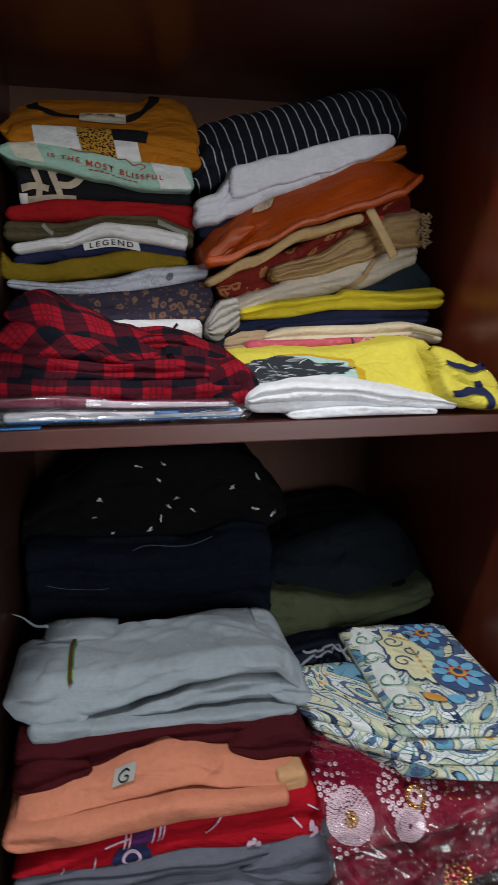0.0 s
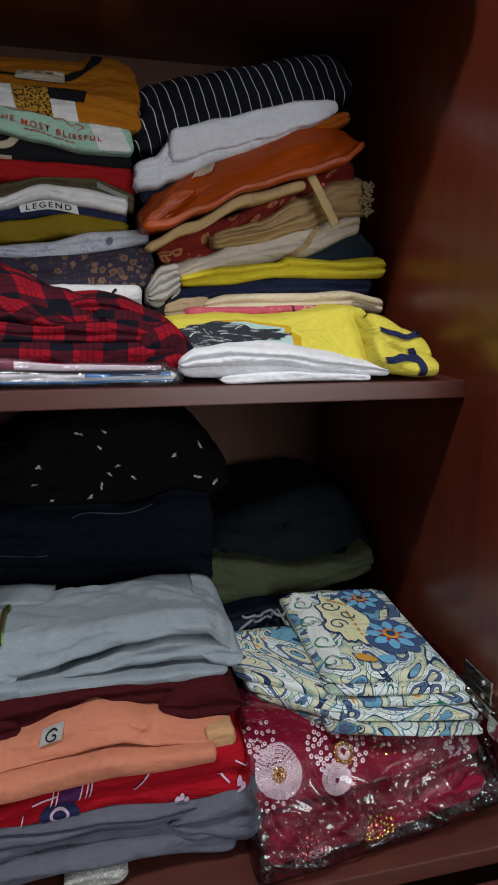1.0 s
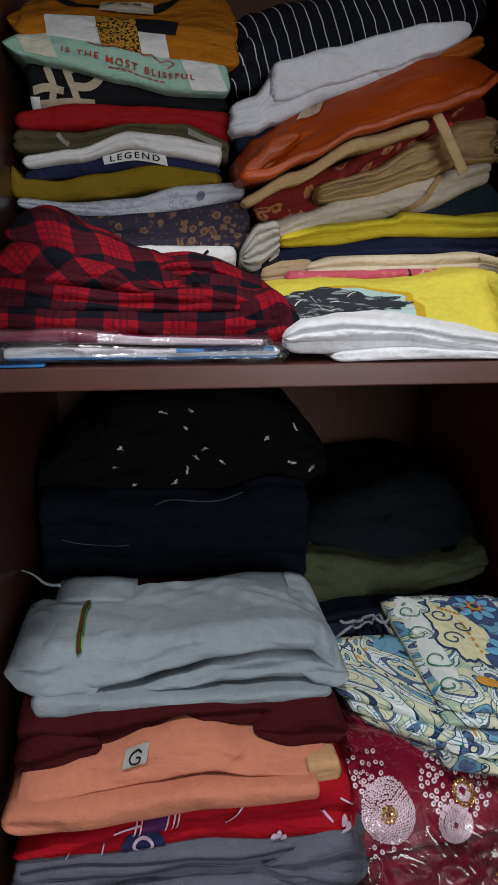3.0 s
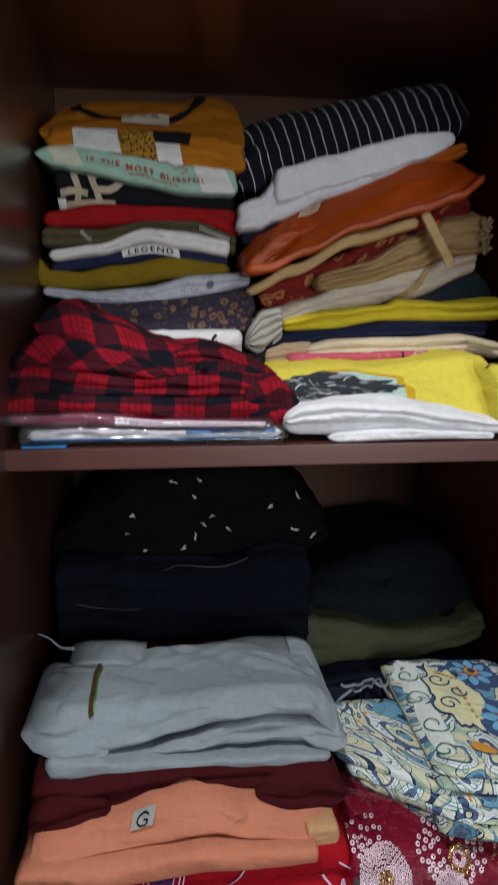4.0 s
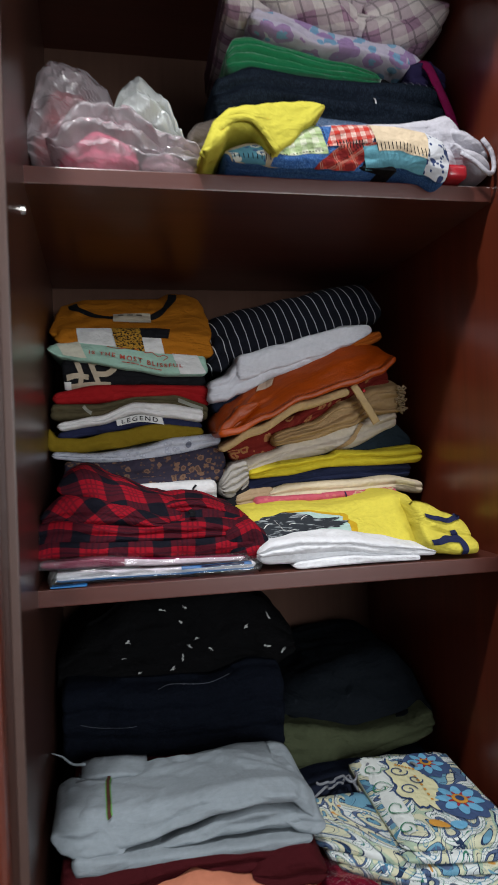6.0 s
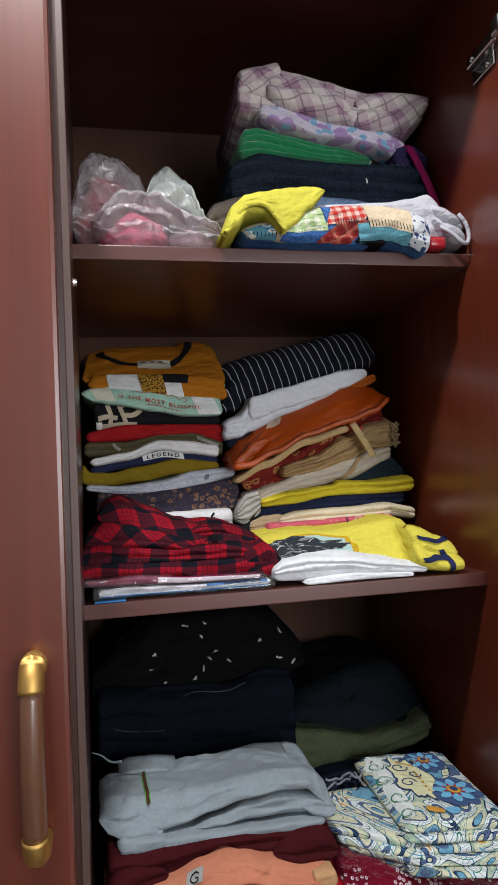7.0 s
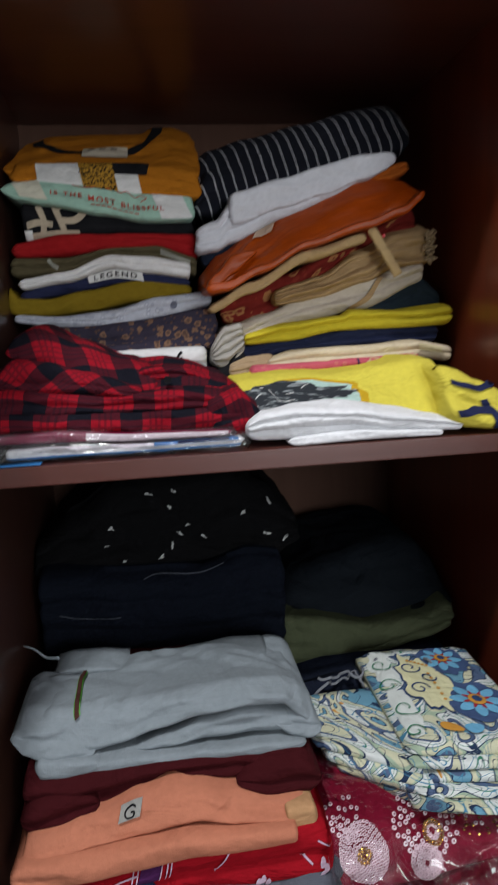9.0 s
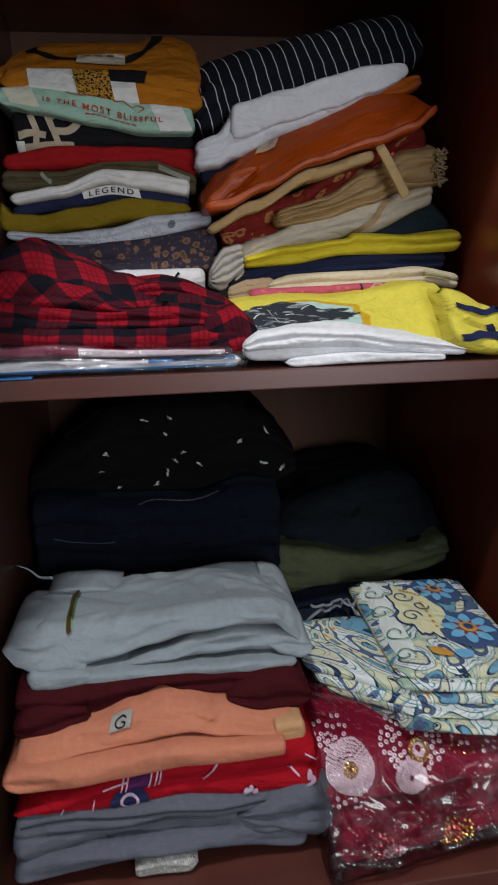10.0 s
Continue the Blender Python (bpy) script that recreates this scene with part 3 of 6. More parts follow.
        bpy.data.curves.remove(cu)
        xs, ys = [v.co.x for v in data.vertices], [v.co.y for v in data.vertices]
        x0, x1, y0, y1 = min(xs), max(xs), min(ys), max(ys)
        for v in data.vertices:
            a, b = (v.co.x - x0) / (x1 - x0), 1 - (v.co.y - y0) / (y1 - y0)
            v.co = self.on(u0 + (u1 - u0) * a, f0 + (f1 - f0) * b + tilt * a, lift)
        data.materials.append(material)
        t = new(name, data)
        t.parent = self.ob
        return t


INK_BLACK = cloth("ink_black", (0.012, 0.012, 0.014))
INK_WHITE = cloth("ink_white", (0.66, 0.66, 0.64))
INK_MAUVE = cloth("ink_mauve", (0.50, 0.36, 0.46))
INK_NAVY = cloth("ink_navy", (0.02, 0.025, 0.07))
INK_RED = cloth("ink_red", (0.45, 0.06, 0.04))
TEE = "folded tee shirts in the stack"


def fold(name, rows, front, material, label, category, group="", fine=1.0, **kw):
    return Fold(rows, front, **kw).mesh(name, material, label, category, group, fine)


# ---- middle shelf, the stack of tee shirts ----
def tee_stack():
    mustard = cloth("mustard", (0.40, 0.14, 0.012))
    tan_print = sprigs("leopard_print", (0.42, 0.22, 0.03), (0.03, 0.02, 0.01), (0.02, 0.015, 0.01), 260.0, 0.42)
    g = fold("white_tee_shirt", [(0.060, 1.255, 1.292), (0.130, 1.255, 1.294), (0.190, 1.255, 1.294)], 0.17, cloth("soft_white", (0.62, 0.62, 0.62)),
             "folded white tee shirt with a round black print", "tee shirt", TEE, layers=2, seed=1, depth=0.22)
    for r in (0.011, 0.0065):
        g.ribbon("print", [(0.78 + r * 5 * math.cos(a), 0.55 + r * 40 * math.sin(a)) for a in (4.6, 3.9, 3.1, 2.3, 1.6)], 0.0028, INK_BLACK, "black print")
    g.patch("print", 0.84, 0.97, 0.55, 0.8, cloth("ink_teal", (0.04, 0.18, 0.24)), "teal print", wavy=0.1)
    nf = fold("navy_floral_shirt", [(-0.012, 1.290, 1.325), (0.044, 1.287, 1.323), (0.111, 1.286, 1.328), (0.206, 1.292, 1.341)], 0.20,
         sprigs("navy_flowers", (0.042, 0.036, 0.056), (0.20, 0.115, 0.075), (0.11, 0.065, 0.05), 90.0, 0.36), "folded navy shirt printed with small tan flowers", "shirt", TEE, layers=2, seed=2, lip=0.004)
    nf.flap("shirt_fold", [(-0.010, 1.288, 1.302), (0.044, 1.286, 1.300), (0.111, 1.285, 1.302), (0.208, 1.290, 1.308)], 0.196, sprigs("navy_flowers", (0.042, 0.036, 0.056), (0.20, 0.115, 0.075), (0.11, 0.065, 0.05), 90.0, 0.36), depth=0.1, layers=1, seed=2.4)
    g = fold("grey_white_shirt", [(-0.028, 1.329, 1.339), (0.025, 1.322, 1.336), (0.085, 1.320, 1.341), (0.139, 1.329, 1.354), (0.202, 1.340, 1.358)], 0.205,
             sprigs("faint_grey_print", (0.46, 0.48, 0.54), (0.36, 0.38, 0.45), (0.52, 0.54, 0.60), 120.0, 0.34), "folded pale grey shirt with a faint print", "shirt", TEE, layers=2, seed=3)
    g.blot("print", 0.80, 0.5, 0.0042, 0.0046, cloth("ink_grey", (0.16, 0.17, 0.22)), "grey crest")
    fold("mustard_green_tee_shirt", [(-0.034, 1.340, 1.374), (-0.020, 1.338, 1.358), (0.011, 1.336, 1.355), (0.058, 1.340, 1.364), (0.113, 1.349, 1.374), (0.178, 1.352, 1.367)], 0.215,
         cloth("mustard_green", (0.20, 0.135, 0.012)), "folded mustard-green tee shirt", "tee shirt", TEE, layers=1, seed=4)
    g = fold("navy_tee_shirt", [(-0.020, 1.354, 1.367), (0.032, 1.361, 1.376), (0.092, 1.370, 1.390), (0.146, 1.364, 1.383), (0.178, 1.364, 1.374)], 0.22,
             cloth("navy", (0.020, 0.024, 0.060)), "folded navy tee shirt with a white lettered strip", "tee shirt", TEE, layers=1, seed=5)
    g.patch("lettered_strip", 0.40, 0.72, 0.06, 0.56, INK_WHITE, "white printed strip", lift=0.0035, skew=0.01, tilt=0.13)
    g.words("LEGEND", 0.435, 0.685, 0.18, 0.48, INK_BLACK, lift=0.0047, tilt=0.10)
    fold("white_folded_tee_shirt", [(-0.019, 1.366, 1.379), (0.033, 1.373, 1.387), (0.086, 1.388, 1.405), (0.127, 1.381, 1.402), (0.180, 1.373, 1.392)], 0.212,
         cloth("clean_white", (0.70, 0.69, 0.68)), "white tee folded above a navy one", "tee shirt", TEE, layers=2, seed=6, lip=0.003)
    g = fold("olive_tee_shirt", [(-0.028, 1.380, 1.405), (0.033, 1.384, 1.404), (0.093, 1.400, 1.415), (0.141, 1.394, 1.417), (0.188, 1.377, 1.402)], 0.222,
             cloth("olive", (0.085, 0.070, 0.038)), "folded olive tee shirt with a trimmed sleeve", "tee shirt", TEE, layers=2, seed=7)
    g.ribbon("trim", [(0.80, 0.40), (0.88, 0.44), (0.96, 0.42)], 0.004, cloth("silver_trim", (0.26, 0.26, 0.22)), "silver sleeve trim")
    g.ribbon("trim", [(0.20, 0.15), (0.22, 0.45), (0.25, 0.7)], 0.004, cloth("silver_trim", (0.26, 0.26, 0.22)), "silver trim")
    fold("red_tee_shirt", [(-0.024, 1.403, 1.420), (0.034, 1.403, 1.429), (0.087, 1.409, 1.429), (0.141, 1.411, 1.428), (0.190, 1.397, 1.427)], 0.22,
         cloth("deep_red", (0.30, 0.012, 0.014)), "red tee folded under a black one", "tee shirt", TEE, layers=2, seed=8, lip=0.003)
    g = fold("black_printed_tee_shirt", [(-0.012, 1.423, 1.469), (0.047, 1.427, 1.466), (0.115, 1.427, 1.453), (0.185, 1.424, 1.453)], 0.232,
             cloth("black", (0.012, 0.012, 0.014)), "folded black tee shirt with a large beige monogram", "tee shirt", TEE, layers=2, seed=9, lip=0.003)
    beige = cloth("beige_felt", (0.46, 0.38, 0.28))
    for pts in ([(0.10, 0.10), (0.13, 0.5), (0.12, 0.92)], [(0.19, 0.08), (0.22, 0.45), (0.25, 0.92)], [(0.20, 0.15), (0.30, 0.02), (0.37, 0.2), (0.31, 0.5), (0.22, 0.5)], [(0.03, 0.62), (0.10, 0.55), (0.18, 0.62)], [(0.06, 0.92), (0.2, 0.9), (0.33, 0.93)]):
        g.ribbon("monogram_stroke", pts, 0.0065, beige, "beige felt monogram", lift=0.003)
    g.patch("label", 0.01, 0.06, 0.75, 0.98, WHITE_PLASTIC, "pale size label", lift=0.002)
    g = fold("mint_tee_shirt", [(-0.031, 1.474, 1.486), (-0.010, 1.466, 1.489), (0.018, 1.461, 1.492), (0.083, 1.449, 1.488), (0.129, 1.440, 1.475), (0.187, 1.440, 1.471)], 0.212,
             cloth("mint", (0.33, 0.52, 0.42)), "folded mint green tee shirt with red lettering", "tee shirt", TEE, layers=1, seed=10, lean=0.012, ends=(0.018, 0.008))
    g.patch("print", 0.80, 0.965, 0.02, 0.95, INK_WHITE, "white print block", skew=0.05)
    g.patch("print", 0.08, 0.22, 0.02, 0.85, cloth("ink_cream", (0.62, 0.60, 0.48)), "cream print block", skew=0.05)
    g.words("IS THE MOST BLISSFUL", 0.26, 0.84, 0.46, 0.62, INK_RED, tilt=0.08)
    for k in range(9):
        g.patch("small_print_bar", 0.46 + 0.028 * k, 0.482 + 0.028 * k, 0.74 + 0.006 * k, 0.775 + 0.006 * k, INK_RED, "small red print bar")
    for pts in ([(0.50, 0.04), (0.44, 0.02), (0.40, 0.09), (0.46, 0.15), (0.49, 0.22), (0.42, 0.28), (0.37, 0.22)], [(0.50, 0.22), (0.53, 0.14), (0.55, 0.24), (0.59, 0.16), (0.61, 0.26), (0.65, 0.15)], [(0.65, 0.15), (0.69, 0.28), (0.72, 0.18), (0.75, 0.26), (0.72, 0.40)]):
        g.ribbon("script_stroke", pts, 0.0011, INK_RED, "red script stroke")
    g = fold("mustard_striped_tee_shirt", [(-0.018, 1.487, 1.512), (0.050, 1.482, 1.513), (0.117, 1.471, 1.512), (0.197, 1.467, 1.503)], 0.22, mustard,
             "folded mustard tee shirt with white and leopard blocks", "tee shirt", TEE, layers=1, seed=11, lean=0.02)
    g.patch("print", 0.13, 0.42, 0.02, 0.97, INK_WHITE, "white block", skew=0.02)
    g.patch("print", 0.52, 0.67, 0.30, 0.97, INK_WHITE, "white block", skew=0.02)
    g.patch("print", 0.36, 0.72, 0.0, 0.42, INK_BLACK, "black block", skew=-0.02, lift=0.002)
    g.patch("print", 0.36, 0.54, 0.0, 0.95, tan_print, "leopard print block", skew=0.03, lift=0.003)
    g = fold("mustard_collared_tee_shirt", [(-0.028, 1.503, 1.575), (0.015, 1.503, 1.586), (0.073, 1.504, 1.588), (0.130, 1.503, 1.588), (0.148, 1.502, 1.596), (0.172, 1.500, 1.595), (0.200, 1.494, 1.586)], 0.232, mustard,
             "folded mustard tee shirt with its black neckband showing", "tee shirt", TEE, layers=1, seed=12, lean=0.15, ruck=0.004, depth=0.205, slump=0.006)
    g.ribbon("neckband", [(0.10, 0.10), (0.13, 0.28), (0.22, 0.46), (0.36, 0.60), (0.50, 0.65), (0.62, 0.58), (0.72, 0.40), (0.78, 0.20), (0.80, 0.03)], 0.014, INK_BLACK, "black ribbed neckband")
    g.patch("neck_label", 0.38, 0.62, 0.50, 0.72, cloth("label_beige", (0.50, 0.44, 0.34)), "woven neck label", lift=0.004)
    for k in range(3):
        g.patch("label_bar", 0.41 + 0.06 * k, 0.445 + 0.06 * k, 0.54, 0.58, cloth("label_ink", (0.16, 0.13, 0.10)), lift=0.0055)
    fold("black_shorts", [(0.188, 1.205, 1.262), (0.230, 1.205, 1.290), (0.246, 1.205, 1.255)], 0.17, cloth("black", (0.012, 0.012, 0.014)), "crumpled black shorts tucked between the stacks", "shorts", layers=2, seed=13, depth=0.1)
    fold("grey_blanket", [(-0.020, 1.202, 1.262), (0.10, 1.202, 1.262), (0.20, 1.202, 1.262)], 0.175, cloth("dark_grey", (0.05, 0.05, 0.055)), "folded dark grey garment at the bottom of the stack", "garment", layers=3, seed=14, depth=0.24)
    fold("dark_folded_tee_shirt", [(-0.015, 1.258, 1.294), (0.10, 1.258, 1.296), (0.20, 1.258, 1.298)], 0.215, cloth("navy", (0.020, 0.024, 0.060)), "folded dark tee shirt in the stack", "tee shirt", TEE, layers=2, seed=15, depth=0.2)


tee_stack()


def plaid_shirt():
    def check(name, rot, period=0.047):
        return tartan(name, (0.27, 0.007, 0.016), (0.008, 0.008, 0.013), period, rot, 0.44, 0.2, warp=0.010)

    straight, slant, bias, lean = check("red_plaid", 0.0), check("red_plaid_slant", 0.30), check("red_plaid_bias", 0.75, 0.044), check("red_plaid_lean", -0.12)
    g = fold("plaid_shirt", [(-0.037, 1.221, 1.240), (-0.010, 1.219, 1.246), (0.040, 1.217, 1.242), (0.100, 1.214, 1.240), (0.180, 1.213, 1.242), (0.224, 1.213, 1.246)], 0.026, straight,
             "folded red and black plaid flannel shirt", "shirt", layers=1, seed=20, ruck=0.004, depth=0.16, ends=(0.014, 0.018), slump=0.006, corner=0.012)
    g.flap("sleeve_fold", [(-0.036, 1.236, 1.260), (-0.005, 1.238, 1.266), (0.040, 1.236, 1.260), (0.090, 1.236, 1.256), (0.150, 1.236, 1.259), (0.215, 1.236, 1.252)], 0.032, lean, depth=0.14, layers=2, lip=0.006, ruck=0.004, seed=21.0, ends=(0.016, 0.016), slump=0.008)
    g.flap("sleeve_fold", [(-0.024, 1.252, 1.276), (0.004, 1.254, 1.292), (0.030, 1.254, 1.288), (0.065, 1.252, 1.276), (0.115, 1.248, 1.262)], 0.040, bias, depth=0.13, layers=2, lip=0.006, ruck=0.005, seed=22.0, ends=(0.016, 0.03), slump=0.010)
    g.flap("shirt_front", [(0.098, 1.246, 1.274), (0.118, 1.244, 1.279), (0.140, 1.244, 1.280), (0.162, 1.244, 1.277), (0.195, 1.236, 1.266), (0.214, 1.222, 1.253), (0.226, 1.218, 1.242)], 0.042, straight, depth=0.13, lean=0.03, layers=1, ruck=0.004, seed=23.2, ends=(0.01, 0.016), slump=0.006, corner=0.018)
    g.flap("cuff", [(0.176, 1.214, 1.250), (0.205, 1.213, 1.256), (0.226, 1.214, 1.240)], 0.022, slant, depth=0.06, layers=1, ruck=0.004, seed=24.0, ends=(0.022, 0.014), slump=0.006)
    p = g.flap("placket", [(-0.004, 1.290, 1.313), (0.020, 1.285, 1.321), (0.058, 1.274, 1.302), (0.100, 1.258, 1.286), (0.122, 1.250, 1.280), (0.132, 1.252, 1.274)], 0.046, slant, depth=0.12, lean=0.022, layers=1, ruck=0.003, seed=25.0, ends=(0.014, 0.008), corner=0.016)
    g.flap("collar", [(0.112, 1.264, 1.279), (0.150, 1.262, 1.279), (0.185, 1.252, 1.268)], 0.060, slant, depth=0.05, layers=2, lip=0.005, ruck=0.003, seed=26.0)
    part("button", rod(bmesh.new(), (0.141, 0.036, 1.266), (0.141, 0.050, 1.266), 0.0035, 0.0035, 14), INK_BLACK, g.ob, "dark button")


plaid_shirt()


def packs():
    clear = film_plastic("clear_film", (1, 1, 1), 0.985, 0.08, 0.35)
    g = fold("packed_white_shirt", [(-0.008, 1.2035, 1.214), (0.027, 1.2035, 1.214), (0.112, 1.2035, 1.212), (0.206, 1.2035, 1.213)], 0.012, cloth("bright_white", (0.74, 0.75, 0.77)),
             "new white shirt packed in clear plastic over blue card", "packed shirt", layers=1, seed=30, depth=0.20, ruck=0.001)
    blue = plain("blue_card", (0.03, 0.20, 0.50), 0.4)
    g.patch("card", 0.01, 0.99, 0.72, 1.0, blue, "blue card edge", lift=0.0014, wavy=0.05)
    g.patch("card", 0.62, 0.98, 0.0, 0.34, blue, "blue card edge", lift=0.0014)
    g.patch("card", 0.72, 0.94, 0.05, 0.28, INK_NAVY, "navy print", lift=0.0022)
    w = Fold([(-0.014, 1.2005, 1.219), (0.027, 1.2005, 1.2185), (0.112, 1.2005, 1.216), (0.213, 1.2005, 1.217)], 0.004, depth=0.215, layers=2, lip=0.002, ruck=0.003, seed=31.0, ends=(0.004, 0.004))
    w.mesh("wrapper", clear, "", "")
    w.ob.parent = g.ob
    tab = box(bmesh.new(), (-0.010, 0.0015, 1.2006), (0.026, 0.012, 1.2022), 0.0004)
    part("card_tab", tab, blue, g.ob, "blue card tab")
    g = fold("packed_maroon_shirt", [(-0.022, 1.2185, 1.2265), (0.036, 1.2175, 1.2265), (0.113, 1.215, 1.221), (0.196, 1.215, 1.219)], 0.012, cloth("plum", (0.20, 0.012, 0.05)),
             "thin maroon and white shirt packed in clear plastic", "packed shirt", layers=1, seed=32, depth=0.19, ruck=0.001)
    g.patch("white_panel", 0.40, 0.985, 0.02, 0.98, INK_WHITE, "white panel", lift=0.001)
    w = Fold([(-0.026, 1.2175, 1.2285), (0.036, 1.2165, 1.228), (0.113, 1.2145, 1.2225), (0.201, 1.2145, 1.220)], 0.006, depth=0.20, layers=1, ruck=0.003, seed=33.0, ends=(0.004, 0.004))
    w.mesh("wrapper", film_plastic("clear_film_pink", (0.98, 0.90, 0.96), 0.96, 0.08, 0.4), "", "")
    w.ob.parent = g.ob


packs()


# ---- middle shelf, the leaning pile beside it ----
def leaning_pile():
    P = "folded clothes in the leaning pile"
    fold("folded_base_garment", [(0.250, 1.202, 1.252), (0.35, 1.202, 1.253), (0.44, 1.202, 1.258)], 0.14, cloth("dark_navy", (0.012, 0.016, 0.030)), "dark folded garment at the bottom of the pile", "garment", P, layers=3, seed=40, depth=0.24)
    g = fold("pink_printed_cloth", [(0.236, 1.248, 1.269), (0.304, 1.248, 1.269), (0.370, 1.251, 1.272), (0.436, 1.256, 1.275)], 0.145, sprigs("pink_roses", (0.52, 0.10, 0.14), (0.58, 0.40, 0.24), (0.56, 0.16, 0.16), 46.0, 0.28), "folded pink cloth with cream roses", "cloth", P, layers=2, seed=41, lip=0.003)
    g.ribbon("seam", [(0.62, 0.02), (0.623, 0.5), (0.62, 0.98)], 0.002, INK_NAVY, "dark seam")
    fold("beige_scarf", [(0.212, 1.255, 1.272), (0.235, 1.256, 1.279), (0.268, 1.262, 1.281)], 0.165, cloth("beige", (0.36, 0.26, 0.16)), "crumpled beige cloth end", "cloth", P, layers=3, seed=42, depth=0.1, slump=0.006)
    g = fold("cream_trousers", [(0.258, 1.266, 1.276), (0.287, 1.262, 1.284), (0.374, 1.266, 1.287), (0.435, 1.269, 1.289), (0.480, 1.262, 1.281)], 0.155, cloth("cream", (0.62, 0.53, 0.38)), "folded cream trousers over pink cloth", "trousers", P, layers=2, seed=43, lip=0.004)
    g.patch("pocket_edge", 0.80, 0.93, 0.18, 0.55, cloth("pale_yellow", (0.66, 0.58, 0.36)), "pale pocket edge", lift=0.003)
    fold("navy_trousers", [(0.220, 1.269, 1.289), (0.284, 1.281, 1.299), (0.380, 1.285, 1.307), (0.474, 1.286, 1.308)], 0.182, cloth("navy_twill", (0.020, 0.026, 0.062)), "folded navy trousers in the pile", "trousers", P, layers=2, seed=44)
    fold("yellow_trousers", [(0.232, 1.291, 1.304), (0.284, 1.293, 1.315), (0.352, 1.303, 1.321), (0.360, 1.303, 1.327), (0.422, 1.303, 1.325), (0.487, 1.305, 1.331)], 0.172, cloth("yellow", (0.58, 0.48, 0.035)), "folded bright yellow trousers", "trousers", P, layers=2, seed=45, lip=0.007, ends=(0.01, 0.008))
    fold("dark_teal_trousers", [(0.283, 1.309, 1.326), (0.316, 1.310, 1.329), (0.387, 1.316, 1.348), (0.458, 1.325, 1.367), (0.486, 1.322, 1.345)], 0.20, cloth("dark_teal", (0.020, 0.032, 0.044)), "folded dark blue trousers", "trousers", P, layers=2, seed=46)
    g = fold("cream_kurta", [(0.202, 1.284, 1.308), (0.225, 1.288, 1.318), (0.259, 1.304, 1.327), (0.314, 1.317, 1.349), (0.383, 1.328, 1.365), (0.459, 1.358, 1.382)], 0.187, cloth("off_white", (0.50, 0.44, 0.36)), "folded off-white cotton kurta", "kurta", P, layers=2, seed=47, ruck=0.004, slump=0.005)
    cuff = Fold([(0.196, 1.270, 1.296), (0.212, 1.266, 1.316), (0.234, 1.282, 1.320)], 0.172, depth=0.08, layers=5, lip=0.005, ruck=0.004, seed=48.0)
    cuff.mesh("ribbed_cuff", cloth("cuff_grey", (0.36, 0.34, 0.31)), "", "")
    cuff.ob.parent = g.ob
    g.ribbon("thread", [(0.62, 0.95), (0.72, 0.6), (0.78, 0.1)], 0.006, cloth("tan_gauze", (0.36, 0.24, 0.12)), "loose tan tie", lift=0.003)
    g = fold("tan_lace_dupatta", [(0.272, 1.339, 1.358), (0.300, 1.342, 1.366), (0.328, 1.345, 1.373), (0.383, 1.357, 1.398), (0.424, 1.373, 1.416), (0.466, 1.376, 1.420)], 0.187, cloth("tan_gauze", (0.36, 0.24, 0.12), crease=1.0), "crumpled tan lace-edged dupatta", "dupatta", P, layers=4, lip=0.007, ruck=0.008, seed=49, slump=0.014)
    lace = []
    for k in range(90):
        a = k * 0.8
        lace.append((0.462 + 0.004 * math.sin(a * 1.1) + 0.014 * wob(k * 0.23, 1, 1), 0.182 + 0.006 * wob(k * 0.4, 7, 2), 1.378 + 0.040 * k / 90 + 0.006 * wob(k * 0.6, 3, 5)))
    part("lace_edge", tube(lace, 0.0013, 5), cloth("lace", (0.30, 0.22, 0.13)), g.ob, "frayed lace edge", True)
    fold("maroon_brocade", [(0.211, 1.318, 1.343), (0.248, 1.313, 1.361), (0.290, 1.323, 1.374), (0.347, 1.369, 1.397), (0.389, 1.389, 1.420), (0.440, 1.412, 1.452), (0.455, 1.412, 1.446)], 0.205, sprigs("brocade", (0.16, 0.018, 0.014), (0.34, 0.15, 0.06), (0.20, 0.03, 0.02), 55.0, 0.33), "folded maroon brocade cloth with gold motifs", "cloth", P, layers=2, seed=50)
    fold("tan_trousers", [(0.196, 1.329, 1.340), (0.245, 1.352, 1.365), (0.314, 1.386, 1.399), (0.385, 1.404, 1.416)], 0.176, cloth("tan", (0.44, 0.31, 0.16)), "folded tan trousers under orange satin", "trousers", P, layers=1, seed=51, lip=0.003)
    sn = Nodes("orange_satin")
    sat = finish_cloth(sn, sn.mix(sn.noise(sn.uv(26, 330, 0.35), 1.0, 3.0, 0.4), (0.23, 0.026, 0.001), (0.43, 0.070, 0.002)), rough=0.38, crease=0.16, spec=0.3)
    g = fold("orange_satin_cloth", [(0.190, 1.354, 1.380), (0.211, 1.356, 1.399), (0.257, 1.376, 1.426), (0.310, 1.400, 1.452), (0.378, 1.420, 1.481), (0.418, 1.434, 1.484), (0.438, 1.446, 1.480), (0.448, 1.452, 1.472)], 0.160, sat, "folded burnt-orange satin cloth", "cloth", P, layers=1, seed=52, lean=0.045, ruck=0.0012, slump=0.0015, corner=0.010, ends=(0.02, 0.012), fine=1.6, crumple=0, creases=((0.02, 0.7, 0.26, 0.20, 0.0035, 0.004), (0.06, 0.9, 0.34, 0.50, -0.0030, 0.004), (0.05, 0.35, 0.20, 0.05, 0.0030, 0.004), (0.45, 0.55, 0.85, 0.40, 0.0015, 0.010), (0.80, 0.95, 0.97, 0.35, 0.0015, 0.006)))
